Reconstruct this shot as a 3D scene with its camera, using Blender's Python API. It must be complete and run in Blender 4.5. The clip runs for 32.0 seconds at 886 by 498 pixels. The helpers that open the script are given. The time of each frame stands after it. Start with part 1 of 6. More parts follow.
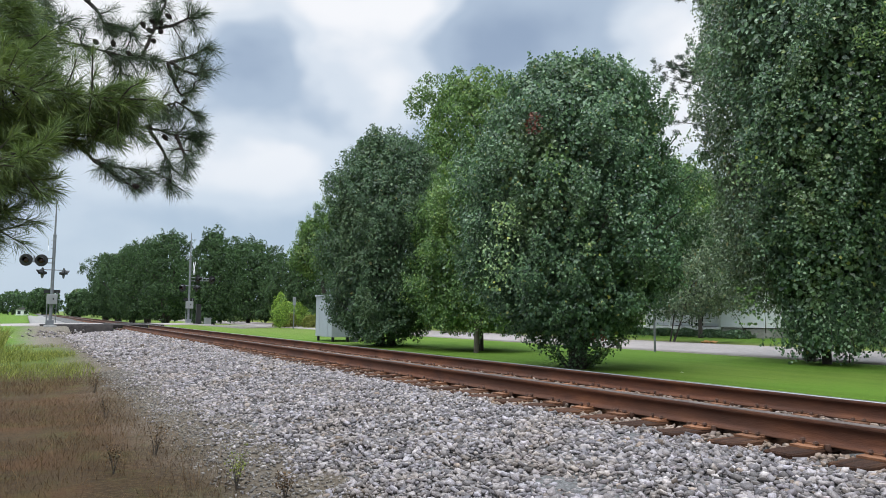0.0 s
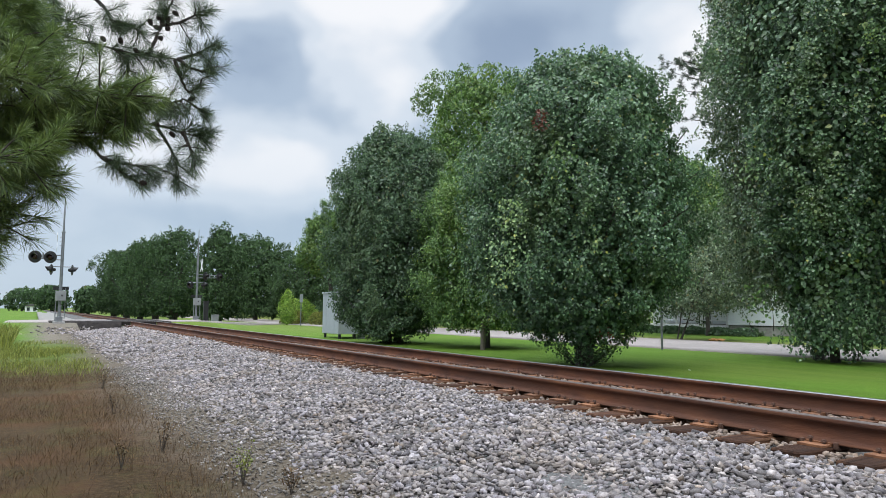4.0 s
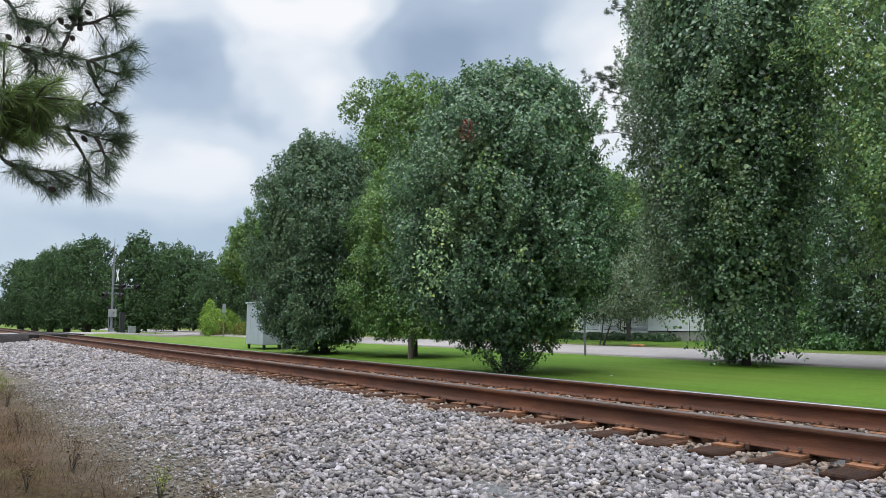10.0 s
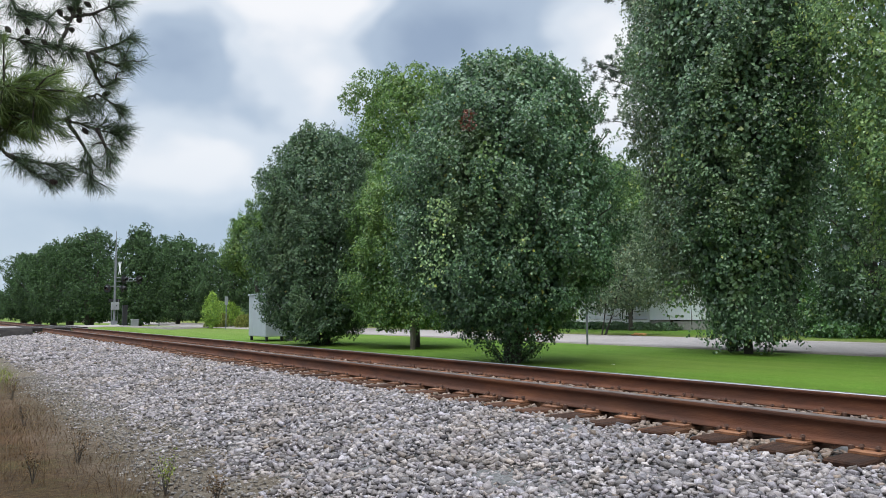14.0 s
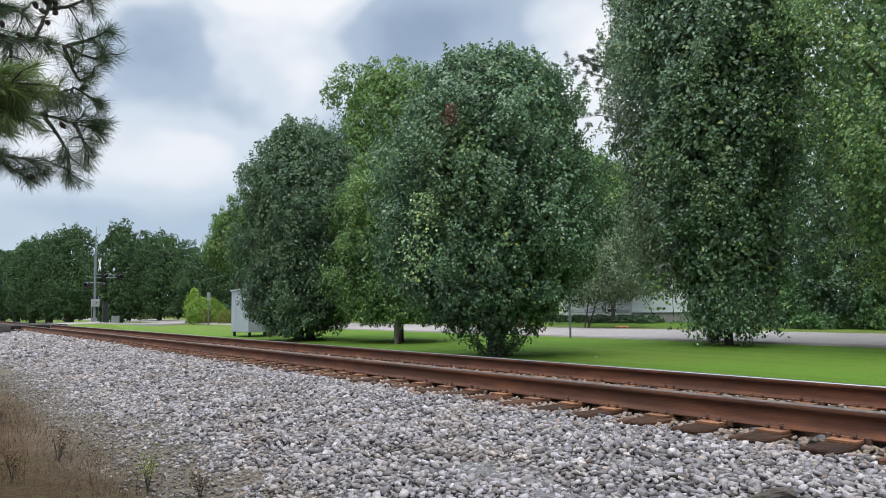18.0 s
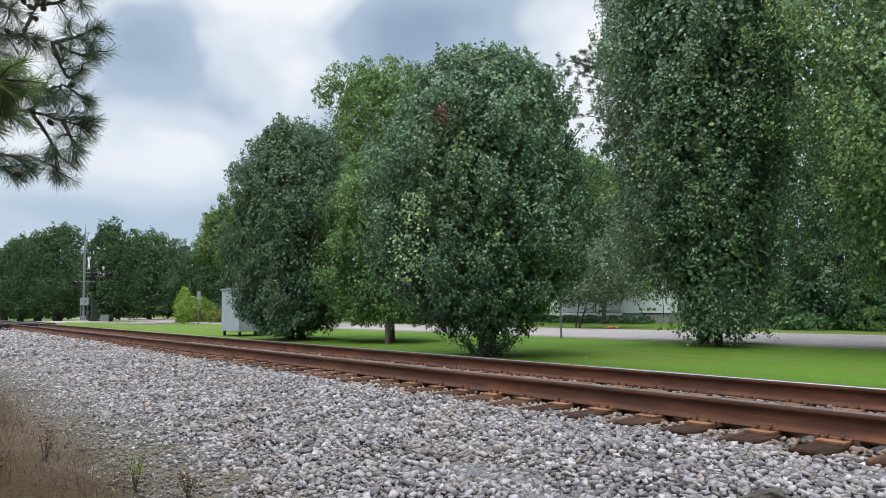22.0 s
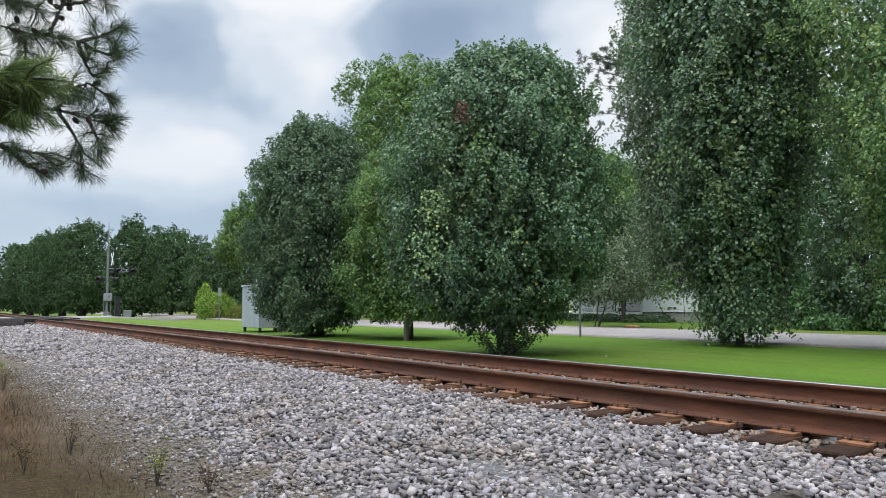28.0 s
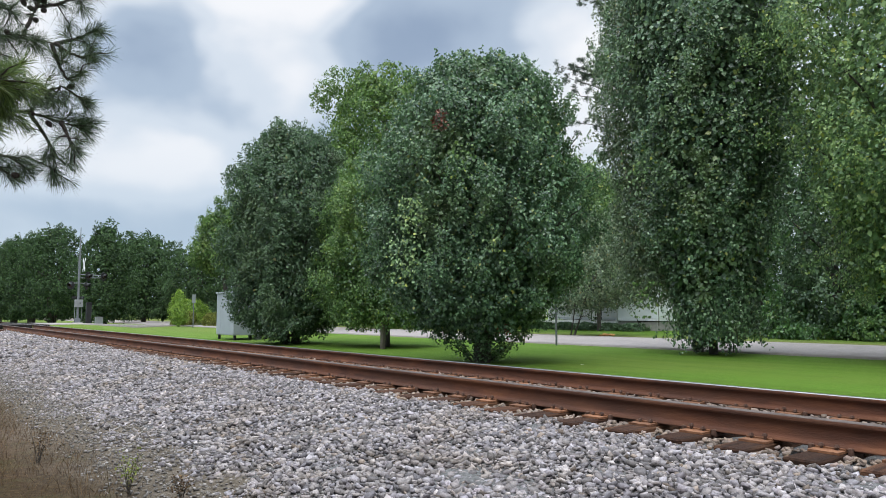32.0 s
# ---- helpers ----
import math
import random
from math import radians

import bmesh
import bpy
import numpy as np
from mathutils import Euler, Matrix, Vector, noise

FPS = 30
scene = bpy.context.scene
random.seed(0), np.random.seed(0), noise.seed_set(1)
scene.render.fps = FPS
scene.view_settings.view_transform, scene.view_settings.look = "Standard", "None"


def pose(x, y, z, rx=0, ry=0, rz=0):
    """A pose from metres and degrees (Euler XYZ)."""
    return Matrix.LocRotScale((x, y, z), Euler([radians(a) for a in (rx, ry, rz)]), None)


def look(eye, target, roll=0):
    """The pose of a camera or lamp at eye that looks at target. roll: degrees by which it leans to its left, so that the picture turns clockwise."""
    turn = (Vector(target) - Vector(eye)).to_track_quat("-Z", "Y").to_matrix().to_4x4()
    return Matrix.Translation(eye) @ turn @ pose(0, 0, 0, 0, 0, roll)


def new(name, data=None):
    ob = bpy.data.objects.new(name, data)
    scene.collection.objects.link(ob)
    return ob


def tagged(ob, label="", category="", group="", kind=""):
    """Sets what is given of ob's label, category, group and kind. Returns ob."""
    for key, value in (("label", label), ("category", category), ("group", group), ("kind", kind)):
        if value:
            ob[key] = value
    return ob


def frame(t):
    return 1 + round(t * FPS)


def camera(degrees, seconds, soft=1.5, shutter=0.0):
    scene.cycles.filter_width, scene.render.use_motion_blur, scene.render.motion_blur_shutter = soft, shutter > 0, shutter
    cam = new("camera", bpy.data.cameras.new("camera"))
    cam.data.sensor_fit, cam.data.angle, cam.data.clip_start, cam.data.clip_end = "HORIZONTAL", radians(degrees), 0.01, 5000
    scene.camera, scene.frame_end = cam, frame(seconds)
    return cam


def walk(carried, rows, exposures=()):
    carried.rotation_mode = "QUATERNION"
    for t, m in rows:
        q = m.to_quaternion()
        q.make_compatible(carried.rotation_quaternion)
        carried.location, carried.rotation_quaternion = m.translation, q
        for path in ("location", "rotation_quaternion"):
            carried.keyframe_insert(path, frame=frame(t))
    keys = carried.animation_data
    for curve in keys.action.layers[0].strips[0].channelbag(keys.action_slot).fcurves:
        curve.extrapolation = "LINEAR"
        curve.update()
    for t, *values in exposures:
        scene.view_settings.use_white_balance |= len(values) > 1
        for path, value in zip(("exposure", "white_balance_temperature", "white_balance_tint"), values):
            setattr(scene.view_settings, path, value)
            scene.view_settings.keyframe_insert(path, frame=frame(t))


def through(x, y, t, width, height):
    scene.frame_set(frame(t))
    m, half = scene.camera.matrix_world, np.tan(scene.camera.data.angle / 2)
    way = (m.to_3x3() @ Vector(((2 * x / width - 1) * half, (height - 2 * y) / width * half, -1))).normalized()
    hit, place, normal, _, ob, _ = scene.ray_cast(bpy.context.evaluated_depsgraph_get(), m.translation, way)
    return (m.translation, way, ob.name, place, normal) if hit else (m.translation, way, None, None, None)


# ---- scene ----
cam = camera(63.94, 32.0, soft=0.3)
# seconds, yaw (to the left of +y), pitch, roll, and the eye: a hand-held pan from one standpoint
ROWS = [
    (0, -30.297, 5.245, 0.358, -0.014, -0.004, 1.203), (0.5, -29.909, 5.355, 0.980, -0.018, -0.009, 1.205), (1, -29.129, 5.499, 1.166, -0.017, -0.007, 1.211),
    (1.5, -29.337, 5.220, 0.782, -0.011, -0.008, 1.207), (2, -29.515, 5.222, 0.751, -0.019, -0.007, 1.203), (2.5, -29.686, 5.295, 0.850, -0.013, 0.000, 1.204),
    (3, -29.454, 5.048, 0.858, -0.010, 0.000, 1.201), (3.5, -29.666, 5.096, 0.532, -0.010, -0.004, 1.200), (5.5, -29.955, 4.770, 0.534, -0.005, 0.003, 1.201),
    (6, -30.416, 5.060, 0.454, -0.014, 0.008, 1.199), (6.5, -31.386, 5.291, 0.075, -0.015, 0.001, 1.206), (7, -33.636, 4.869, -0.306, -0.005, 0.005, 1.205),
    (7.5, -35.121, 4.832, -0.701, 0.011, 0.005, 1.201), (8, -34.347, 4.737, -0.505, 0.001, 0.006, 1.201), (8.5, -33.898, 5.109, -0.520, -0.000, 0.000, 1.201),
    (9, -35.017, 4.967, -0.693, 0.001, 0.003, 1.200), (9.5, -35.652, 5.597, -0.438, 0.009, 0.004, 1.208), (10, -35.606, 5.731, -0.134, 0.002, 0.000, 1.206),
    (10.5, -35.018, 5.899, -0.316, 0.004, 0.001, 1.201), (11, -35.141, 6.272, -0.306, 0.005, -0.000, 1.200), (11.5, -34.877, 5.994, -0.403, 0.008, -0.000, 1.208),
    (12, -34.677, 5.632, -0.492, 0.009, -0.000, 1.203), (12.5, -35.048, 5.533, -0.294, 0.008, 0.003, 1.201), (13, -34.547, 5.202, 0.002, 0.009, 0.010, 1.206),
    (13.5, -35.833, 5.209, -0.421, 0.006, 0.008, 1.201), (14, -35.480, 4.992, -0.534, -0.000, 0.004, 1.199), (14.5, -35.840, 4.926, -0.046, 0.001, 0.012, 1.204),
    (16.5, -36.100, 5.432, 0.314, 0.005, 0.005, 1.206), (17, -36.546, 5.536, -0.493, 0.003, 0.003, 1.204), (17.5, -36.992, 5.157, -0.626, 0.003, 0.002, 1.207),
    (18, -36.813, 4.522, -0.974, 0.002, -0.004, 1.193), (18.5, -36.020, 4.632, -0.583, -0.005, -0.006, 1.191), (19, -35.120, 4.710, -1.052, -0.010, 0.004, 1.216),
    (19.5, -36.881, 4.700, -0.406, -0.008, -0.007, 1.193), (20, -36.346, 4.443, 0.215, -0.007, 0.002, 1.196), (20.5, -37.551, 5.325, -0.369, 0.000, -0.004, 1.200),
    (21, -37.929, 5.737, -0.270, 0.008, -0.001, 1.205), (21.5, -37.047, 4.608, -0.927, 0.011, 0.002, 1.195), (22, -37.505, 4.499, -0.774, 0.012, 0.003, 1.195),
    (22.5, -37.997, 3.769, -1.099, 0.008, 0.004, 1.199), (23, -38.452, 4.368, -0.732, 0.011, 0.001, 1.189), (23.5, -37.737, 4.642, -0.548, 0.006, -0.012, 1.195),
    (24, -37.308, 5.188, -0.516, 0.004, -0.006, 1.200), (24.5, -37.002, 4.782, -0.395, 0.003, -0.009, 1.194), (25, -36.769, 4.787, -0.520, 0.005, -0.007, 1.198),
    (25.5, -36.226, 4.357, -0.584, 0.011, -0.005, 1.193), (27.5, -35.868, 4.696, -0.405, 0.010, -0.003, 1.191), (28, -35.967, 4.326, -0.407, 0.008, -0.001, 1.195),
    (28.5, -36.628, 4.208, -0.592, 0.001, -0.006, 1.190), (29, -36.437, 4.369, -0.140, 0.004, 0.004, 1.195), (29.5, -36.799, 4.523, -0.214, 0.005, 0.000, 1.191),
    (30, -36.709, 4.204, 0.106, 0.008, 0.004, 1.190), (30.5, -36.594, 4.978, 0.300, -0.002, -0.004, 1.189), (31, -37.539, 5.471, -0.022, 0.001, 0.003, 1.200),
    (31.5, -38.109, 5.218, -0.327, 0.002, -0.003, 1.192), (32, -37.823, 4.954, -0.167, 0.003, 0.001, 1.195),
]


def aim(yaw, pitch, roll, eye):
    a, b = radians(yaw), radians(pitch)
    way = Vector((-math.sin(a) * math.cos(b), math.cos(a) * math.cos(b), math.sin(b)))
    return look(eye, Vector(eye) + way, roll)


walk(cam, [(t, aim(y, p, r, eye)) for t, y, p, r, *eye in ROWS])

# ---- light ----
SUN_EL, SUN_AZ = radians(63), radians(-142)
world = bpy.data.worlds.new("overcast_sky")
scene.world = world
world.use_nodes = True


def nodes_of(tree):
    """A short way to add nodes: n("Type", input=value or socket, ...)."""
    def n(kind, **inputs):
        nd = tree.nodes.new("ShaderNode" + kind)
        for key, v in inputs.items():
            if key.startswith("_"):
                continue
            sock = nd.inputs[int(key[1:])] if key[0] == "i" and key[1:].isdigit() else nd.inputs[key.replace("_", " ")]
            if isinstance(v, bpy.types.NodeSocket):
                tree.links.new(v, sock)
            else:
                sock.default_value = v
        return nd
    return n


def ramp(n, fac, stops, ease="EASE"):
    nd = n("ValToRGB", Fac=fac)
    els = nd.color_ramp.elements
    nd.color_ramp.interpolation = ease
    while len(els) < len(stops):
        els.new(0.5)
    for el, (p, c) in zip(els, stops):
        el.position, el.color = p, (*c, 1) if len(c) == 3 else c
    return nd.outputs["Color"]


def mathn(n, op, a, b=0.0, c=0.0, clamp=False):
    nd = n("Math", i0=a, i1=b, i2=c)
    nd.operation, nd.use_clamp = op, clamp
    return nd.outputs[0]


def mixc(n, fac, a, b, blend="MIX"):
    nd = n("MixRGB", Fac=fac, Color1=a, Color2=b)
    nd.blend_type = blend
    return nd.outputs[0]


# cloud banks: way, flatness, reach, thickness
CLOUDS = (((0.285, 0.908, 0.305), 1.5, 0.3, -0.19), ((0.56, 0.735, 0.38), 2.1, 0.32, -0.11), ((0.39, 0.86, 0.335), 1.2, 0.19, 0.28), ((0.28, 0.875, 0.405), 2.6, 0.24, 0.26), ((0.08, 0.93, 0.35), 1.4, 0.24, 0.14), ((0.27, 0.945, 0.2), 2.6, 0.25, 0.28), ((0.26, 0.955, 0.14), 4.0, 0.26, -0.1), ((0.70, 0.62, 0.30), 1.5, 0.26, 0.14))


def build_world():
    tree = world.node_tree
    tree.nodes.clear()
    n = nodes_of(tree)
    sky = n("TexSky")
    sky.sky_type, sky.sun_disc = "NISHITA", False
    sky.sun_elevation, sky.sun_rotation = SUN_EL, SUN_AZ
    clear = mixc(n, 1.0, sky.outputs[0], (0.1, 0.1, 0.1, 1), "MULTIPLY")
    way = n("TexCoord").outputs["Generated"]
    sep = n("SeparateXYZ", Vector=way)
    up = sep.outputs["Z"]
    lay = n("Mapping", Vector=way, Location=(0.35, 1.9, 0.2), Scale=(1.0, 1.0, 1.5)).outputs[0]
    big = n("TexNoise", Vector=lay, Scale=2.0, Detail=3.0, Roughness=0.45, Distortion=0.1).outputs[0]
    fine = n("TexNoise", Vector=lay, Scale=7.0, Detail=4.0, Roughness=0.5, Distortion=0.1).outputs[0]
    d = mathn(n, "ADD", mathn(n, "MULTIPLY_ADD", big, 0.7, 0.07), mathn(n, "MULTIPLY", fine, 0.17))
    # broad banks: where the cover is thick (negative) and thin (positive)
    for (cx, cy, cz), flat, size, w in CLOUDS:
        off = n("VectorMath", i0=way, i1=(cx, cy, cz))
        off.operation = "SUBTRACT"
        shaped = n("VectorMath", i0=off.outputs[0], i1=(1, 1, flat))
        shaped.operation = "MULTIPLY"
        wob = n("VectorMath", i0=n("TexNoise", Vector=lay, Scale=5.0, Detail=3.0).outputs["Color"], i1=(0.3, 0.3, 0.3), i2=(-0.15, -0.15, -0.15))
        wob.operation = "MULTIPLY_ADD"
        mid = n("VectorMath", i0=shaped.outputs[0], i1=wob.outputs[0])
        mid.operation = "ADD"
        far = n("VectorMath", i0=mid.outputs[0])
        far.operation = "LENGTH"
        fall = n("MapRange", Value=far.outputs["Value"])
        fall.interpolation_type = "SMOOTHSTEP"
        for k, v in zip((1, 2, 3, 4), (0.0, size, w, 0.0)):
            fall.inputs[k].default_value = v
        d = mathn(n, "ADD", d, fall.outputs[0])
    cloud = ramp(n, d, [(0.26, (0.33, 0.425, 0.58)), (0.41, (0.48, 0.585, 0.73)), (0.52, (0.78, 0.855, 0.95)), (0.64, (1.05, 1.06, 1.09))])
    haze = ramp(n, up, [(0.0, (1, 1, 1)), (0.09, (0.72, 0.72, 0.72)), (0.2, (0.25, 0.25, 0.25)), (0.36, (0.0, 0.0, 0.0))], "B_SPLINE")
    low = mixc(n, mathn(n, "MULTIPLY", haze, 0.75), cloud, (0.48, 0.62, 0.77, 1))
    high = n("MapRange", Value=up)
    for k, v in zip((1, 2, 3, 4), (0.44, 1.0, 1.0, 6.1)):
        high.inputs[k].default_value = v
    lit = mixc(n, 1.0, low, n("CombineXYZ", X=high.outputs[0], Y=high.outputs[0], Z=high.outputs[0]).outputs[0], "MULTIPLY")
    out = mixc(n, 0.9, clear, lit)
    bg = n("Background", Color=out, Strength=1.0)
    tree.links.new(bg.outputs[0], n("OutputWorld").inputs[0])


build_world()
sun = new("sun", bpy.data.lights.new("sun", "SUN"))
sun.data.energy, sun.data.angle, sun.data.color = 1.5, radians(40), (1.0, 0.975, 0.94)
sun.matrix_basis = look((0, 0, 0), (-math.sin(SUN_AZ) * math.cos(SUN_EL), -math.cos(SUN_AZ) * math.cos(SUN_EL), -math.sin(SUN_EL)))
scene.view_settings.exposure = -0.04

# ---- materials ----


def material(name, stops, rough=0.8, scale=3.0, detail=6.0, bump=0.0, bump_scale=None, metal=0.0, per="", spread=0.25, spec=0.5, blotch=0.0, blotch_scale=0.3, blotch_to=(0.1, 0.1, 0.1), stretch=(1, 1, 1), tints=False):
    """A surface: colours along a noise, larger blotches, a bump and, per piece or per island, its own lightness."""
    m = bpy.data.materials.new(name)
    m.use_nodes = True
    t = m.node_tree
    t.nodes.clear()
    n = nodes_of(t)
    at = n("Mapping", Vector=n("TexCoord").outputs["Object"], Scale=stretch).outputs[0]
    grain = n("TexNoise", Vector=at, Scale=scale, Detail=detail, Roughness=0.6).outputs[0]
    k = len(stops) - 1
    col = ramp(n, grain, [(0.3 + 0.4 * i / max(k, 1), c) for i, c in enumerate(stops)], "LINEAR")
    if blotch:
        spot = n("TexNoise", Vector=at, Scale=blotch_scale, Detail=3.0, Roughness=0.55).outputs[0]
        mask = ramp(n, spot, [(0.5, (0, 0, 0)), (0.64, (blotch,) * 3)])
        col = mixc(n, mask, col, (*blotch_to, 1))
    if per:
        if per == "island":
            rnd = n("NewGeometry").outputs["Random Per Island"]
        else:
            rnd = n("ObjectInfo").outputs["Random"]
        gain = mathn(n, "MULTIPLY_ADD", rnd, 2 * spread, 1 - spread)
        col = n("HueSaturation", Hue=0.5, Saturation=1.0, Value=gain, Color=col).outputs[0]
    if tints:
        # stones of several kinds: warm, plain, bluish, and a few tan ones
        own = mathn(n, "FRACT", mathn(n, "MULTIPLY", n("NewGeometry").outputs["Random Per Island"], 17.31))
        kind = ramp(n, own, [(0.0, (0.6, 0.49, 0.37)), (0.03, (0.95, 0.86, 0.74)), (0.06, (1.02, 1.0, 0.96)), (0.5, (1.0, 0.985, 0.98)), (0.85, (0.95, 0.97, 1.05)), (1.0, (0.98, 0.94, 1.0))], "LINEAR")
        col = mixc(n, 1.0, col, kind, "MULTIPLY")
    b = n("BsdfPrincipled", Base_Color=col, Roughness=rough, Metallic=metal)
    b.inputs["Specular IOR Level"].default_value = spec
    if bump:
        h = n("TexNoise", Vector=at, Scale=bump_scale or scale * 4, Detail=6.0, Roughness=0.65).outputs[0]
        t.links.new(n("Bump", Strength=bump, Distance=0.02, Height=h).outputs[0], b.inputs["Normal"])
    t.links.new(b.outputs[0], n("OutputMaterial").inputs[0])
    return m


def leaf_material(name, dark, mid, bright, odd=(0.25, 0.24, 0.03), odd_amount=0.06, patch=0.35, through=0.25, rough=0.42, patch_to=None):
    m = bpy.data.materials.new(name)
    m.use_nodes = True
    t = m.node_tree
    t.nodes.clear()
    n = nodes_of(t)
    rnd = n("NewGeometry").outputs["Random Per Island"]
    deep, light = tuple(0.62 * c for c in dark), tuple(1.3 * c for c in bright)
    col = ramp(n, rnd, [(0.0, deep), (0.5, mid), (0.93 - odd_amount, light), (1.0 - odd_amount, light), (1.0, odd)], "LINEAR")
    at = n("TexCoord").outputs["Object"]
    big = n("TexNoise", Vector=at, Scale=0.8, Detail=3.0, Roughness=0.6).outputs[0]
    mask = ramp(n, big, [(0.52, (0, 0, 0)), (0.68, (patch,) * 3)])
    col = mixc(n, mask, col, (*(patch_to or odd), 1))
    b = n("BsdfPrincipled", Base_Color=col, Roughness=rough)
    b.inputs["Specular IOR Level"].default_value = 0.55
    tr = n("BsdfTranslucent", Color=mixc(n, 0.5, col, (*bright, 1)))
    t.links.new(n("MixShader", Fac=through, i1=b.outputs[0], i2=tr.outputs[0]).outputs[0], n("OutputMaterial").inputs[0])
    return m


STEEL_WORN = material("worn_steel", [(0.191, 0.187, 0.182), (0.274, 0.274, 0.274)], 0.28, 6, metal=1.0, bump=0.1)
STEEL_DULL = material("dull_steel", [(0.057, 0.038, 0.0304), (0.122, 0.095, 0.0836)], 0.6, 8, metal=0.4, bump=0.2)
RUST = material("rail_rust", [(0.042, 0.0125, 0.0044), (0.086, 0.0265, 0.0086), (0.135, 0.047, 0.0155)], 0.85, 5, bump=0.35, bump_scale=60, blotch=0.5, blotch_scale=1.2, blotch_to=(0.046, 0.017, 0.0075), stretch=(1, 0.35, 1.6))
PLATE = material("plate_rust", [(0.105, 0.041, 0.0165), (0.205, 0.089, 0.0385)], 0.9, 14, bump=0.4, per="object", spread=0.3)
SPIKE = material("spike_rust", [(0.0456, 0.0228, 0.0152), (0.0988, 0.0456, 0.0266)], 0.85, 30, bump=0.3)
TIE = material("creosote_timber", [(0.0187, 0.00869, 0.00513), (0.0511, 0.0227, 0.0125), (0.102, 0.0502, 0.0274)], 0.92, 9, bump=0.6, bump_scale=40, per="object", spread=0.45, spec=0.2, stretch=(0.25, 3, 3), blotch=0.6, blotch_scale=2.0, blotch_to=(0.144, 0.0702, 0.037))
STONE = material("ballast_stone", [(0.108, 0.0945, 0.0925), (0.205, 0.183, 0.177), (0.315, 0.284, 0.277)], 0.85, 12, bump=0.5, bump_scale=70, per="island", spread=0.6, blotch=0.4, blotch_scale=1.1, blotch_to=(0.185, 0.146, 0.11), tints=True)
DIRT_STONE = material("dirty_stone", [(0.094, 0.0794, 0.0645), (0.158, 0.14, 0.123), (0.223, 0.205, 0.187)], 0.9, 9, bump=0.35, bump_scale=50, per="island", spread=0.45)
STONE_RUSTY = material("rusty_stone", [(0.122, 0.0821, 0.0577), (0.194, 0.145, 0.11), (0.255, 0.202, 0.166)], 0.85, 9, bump=0.35, bump_scale=50, per="island", spread=0.4, tints=True)
GRAVEL_BED = material("gravel_bed", [(0.0304, 0.0286, 0.0274), (0.0848, 0.0824, 0.079), (0.158, 0.155, 0.152)], 0.95, 30, detail=8, bump=0.9, bump_scale=28, blotch=0.4, blotch_scale=0.6, blotch_to=(0.0669, 0.0517, 0.0395))
ASPHALT = material("asphalt", [(0.221, 0.194, 0.18), (0.296, 0.262, 0.243)], 0.92, 5, bump=0.3, bump_scale=90, blotch=0.35, blotch_scale=0.35, blotch_to=(0.18, 0.152, 0.144))
ASPHALT_DARK = material("dark_asphalt", [(0.0129, 0.0106, 0.00988), (0.0342, 0.0289, 0.0258)], 0.95, 4, bump=0.6, bump_scale=20, spec=0.2)
GALV = material("galvanized_steel", [(0.152, 0.163, 0.175), (0.236, 0.247, 0.258)], 0.5, 5, metal=0.5, bump=0.1)
ALU_BOX = material("painted_aluminium", [(0.19, 0.197, 0.2), (0.255, 0.262, 0.265)], 0.5, 2, bump=0.05, blotch=0.25, blotch_scale=1.5, blotch_to=(0.22, 0.22, 0.212))
CABINET = material("white_cabinet_paint", [(0.304, 0.331, 0.365), (0.357, 0.384, 0.414)], 0.5, 1.5, bump=0.05, blotch=0.35, blotch_scale=0.9, blotch_to=(0.274, 0.293, 0.312))
BLACK = material("black_paint", [(0.00547, 0.00547, 0.00593), (0.0137, 0.0137, 0.0146)], 0.55, 8, bump=0.1)
LENS = material("red_lens", [(0.025, 0.006, 0.006), (0.04, 0.009, 0.008)], 0.25, 8)
WHITE = material("white_paint", [(0.68, 0.69, 0.7), (0.78, 0.78, 0.78)], 0.6, 4, bump=0.1, blotch=0.2, blotch_scale=0.8, blotch_to=(0.58, 0.58, 0.56))
SIDING = material("white_siding", [(0.68, 0.72, 0.75), (0.76, 0.79, 0.81)], 0.6, 2, bump=0.1, per="object", spread=0.05)
GLASS_DARK = material("window_glass", [(0.0152, 0.019, 0.0228), (0.038, 0.0418, 0.0456)], 0.12, 2)
SHINGLE = material("roof_shingle", [(0.0684, 0.0646, 0.0646), (0.129, 0.122, 0.122)], 0.9, 12, bump=0.4, per="object", spread=0.2)
CONCRETE = material("concrete", [(0.251, 0.243, 0.228), (0.35, 0.342, 0.327)], 0.9, 6, bump=0.3)
POST_WOOD = material("weathered_post", [(0.076, 0.0646, 0.0494), (0.152, 0.133, 0.106)], 0.9, 10, bump=0.5, stretch=(3, 3, 0.2))
BARK = material("bark", [(0.035, 0.03, 0.026), (0.09, 0.078, 0.068)], 0.95, 9, bump=0.9, bump_scale=22, stretch=(2.5, 2.5, 0.5))
PINE_BARK = material("pine_bark", [(0.022, 0.017, 0.015), (0.06, 0.046, 0.038)], 0.95, 14, bump=0.9, bump_scale=40)
CONE = material("pine_cone", [(0.0176, 0.012, 0.0096), (0.048, 0.032, 0.024)], 0.85, 30, bump=0.6)
LOG = material("old_wood", [(0.0426, 0.0346, 0.0266), (0.0903, 0.0742, 0.0585)], 0.9, 10, bump=0.7, stretch=(4, 0.4, 4))
ORANGE = material("orange_clay", [(0.319, 0.144, 0.0456), (0.418, 0.228, 0.0912)], 0.9, 8, bump=0.3)
MAILBOX_TAN = material("tan_box", [(0.319, 0.198, 0.122), (0.395, 0.258, 0.167)], 0.7, 5)
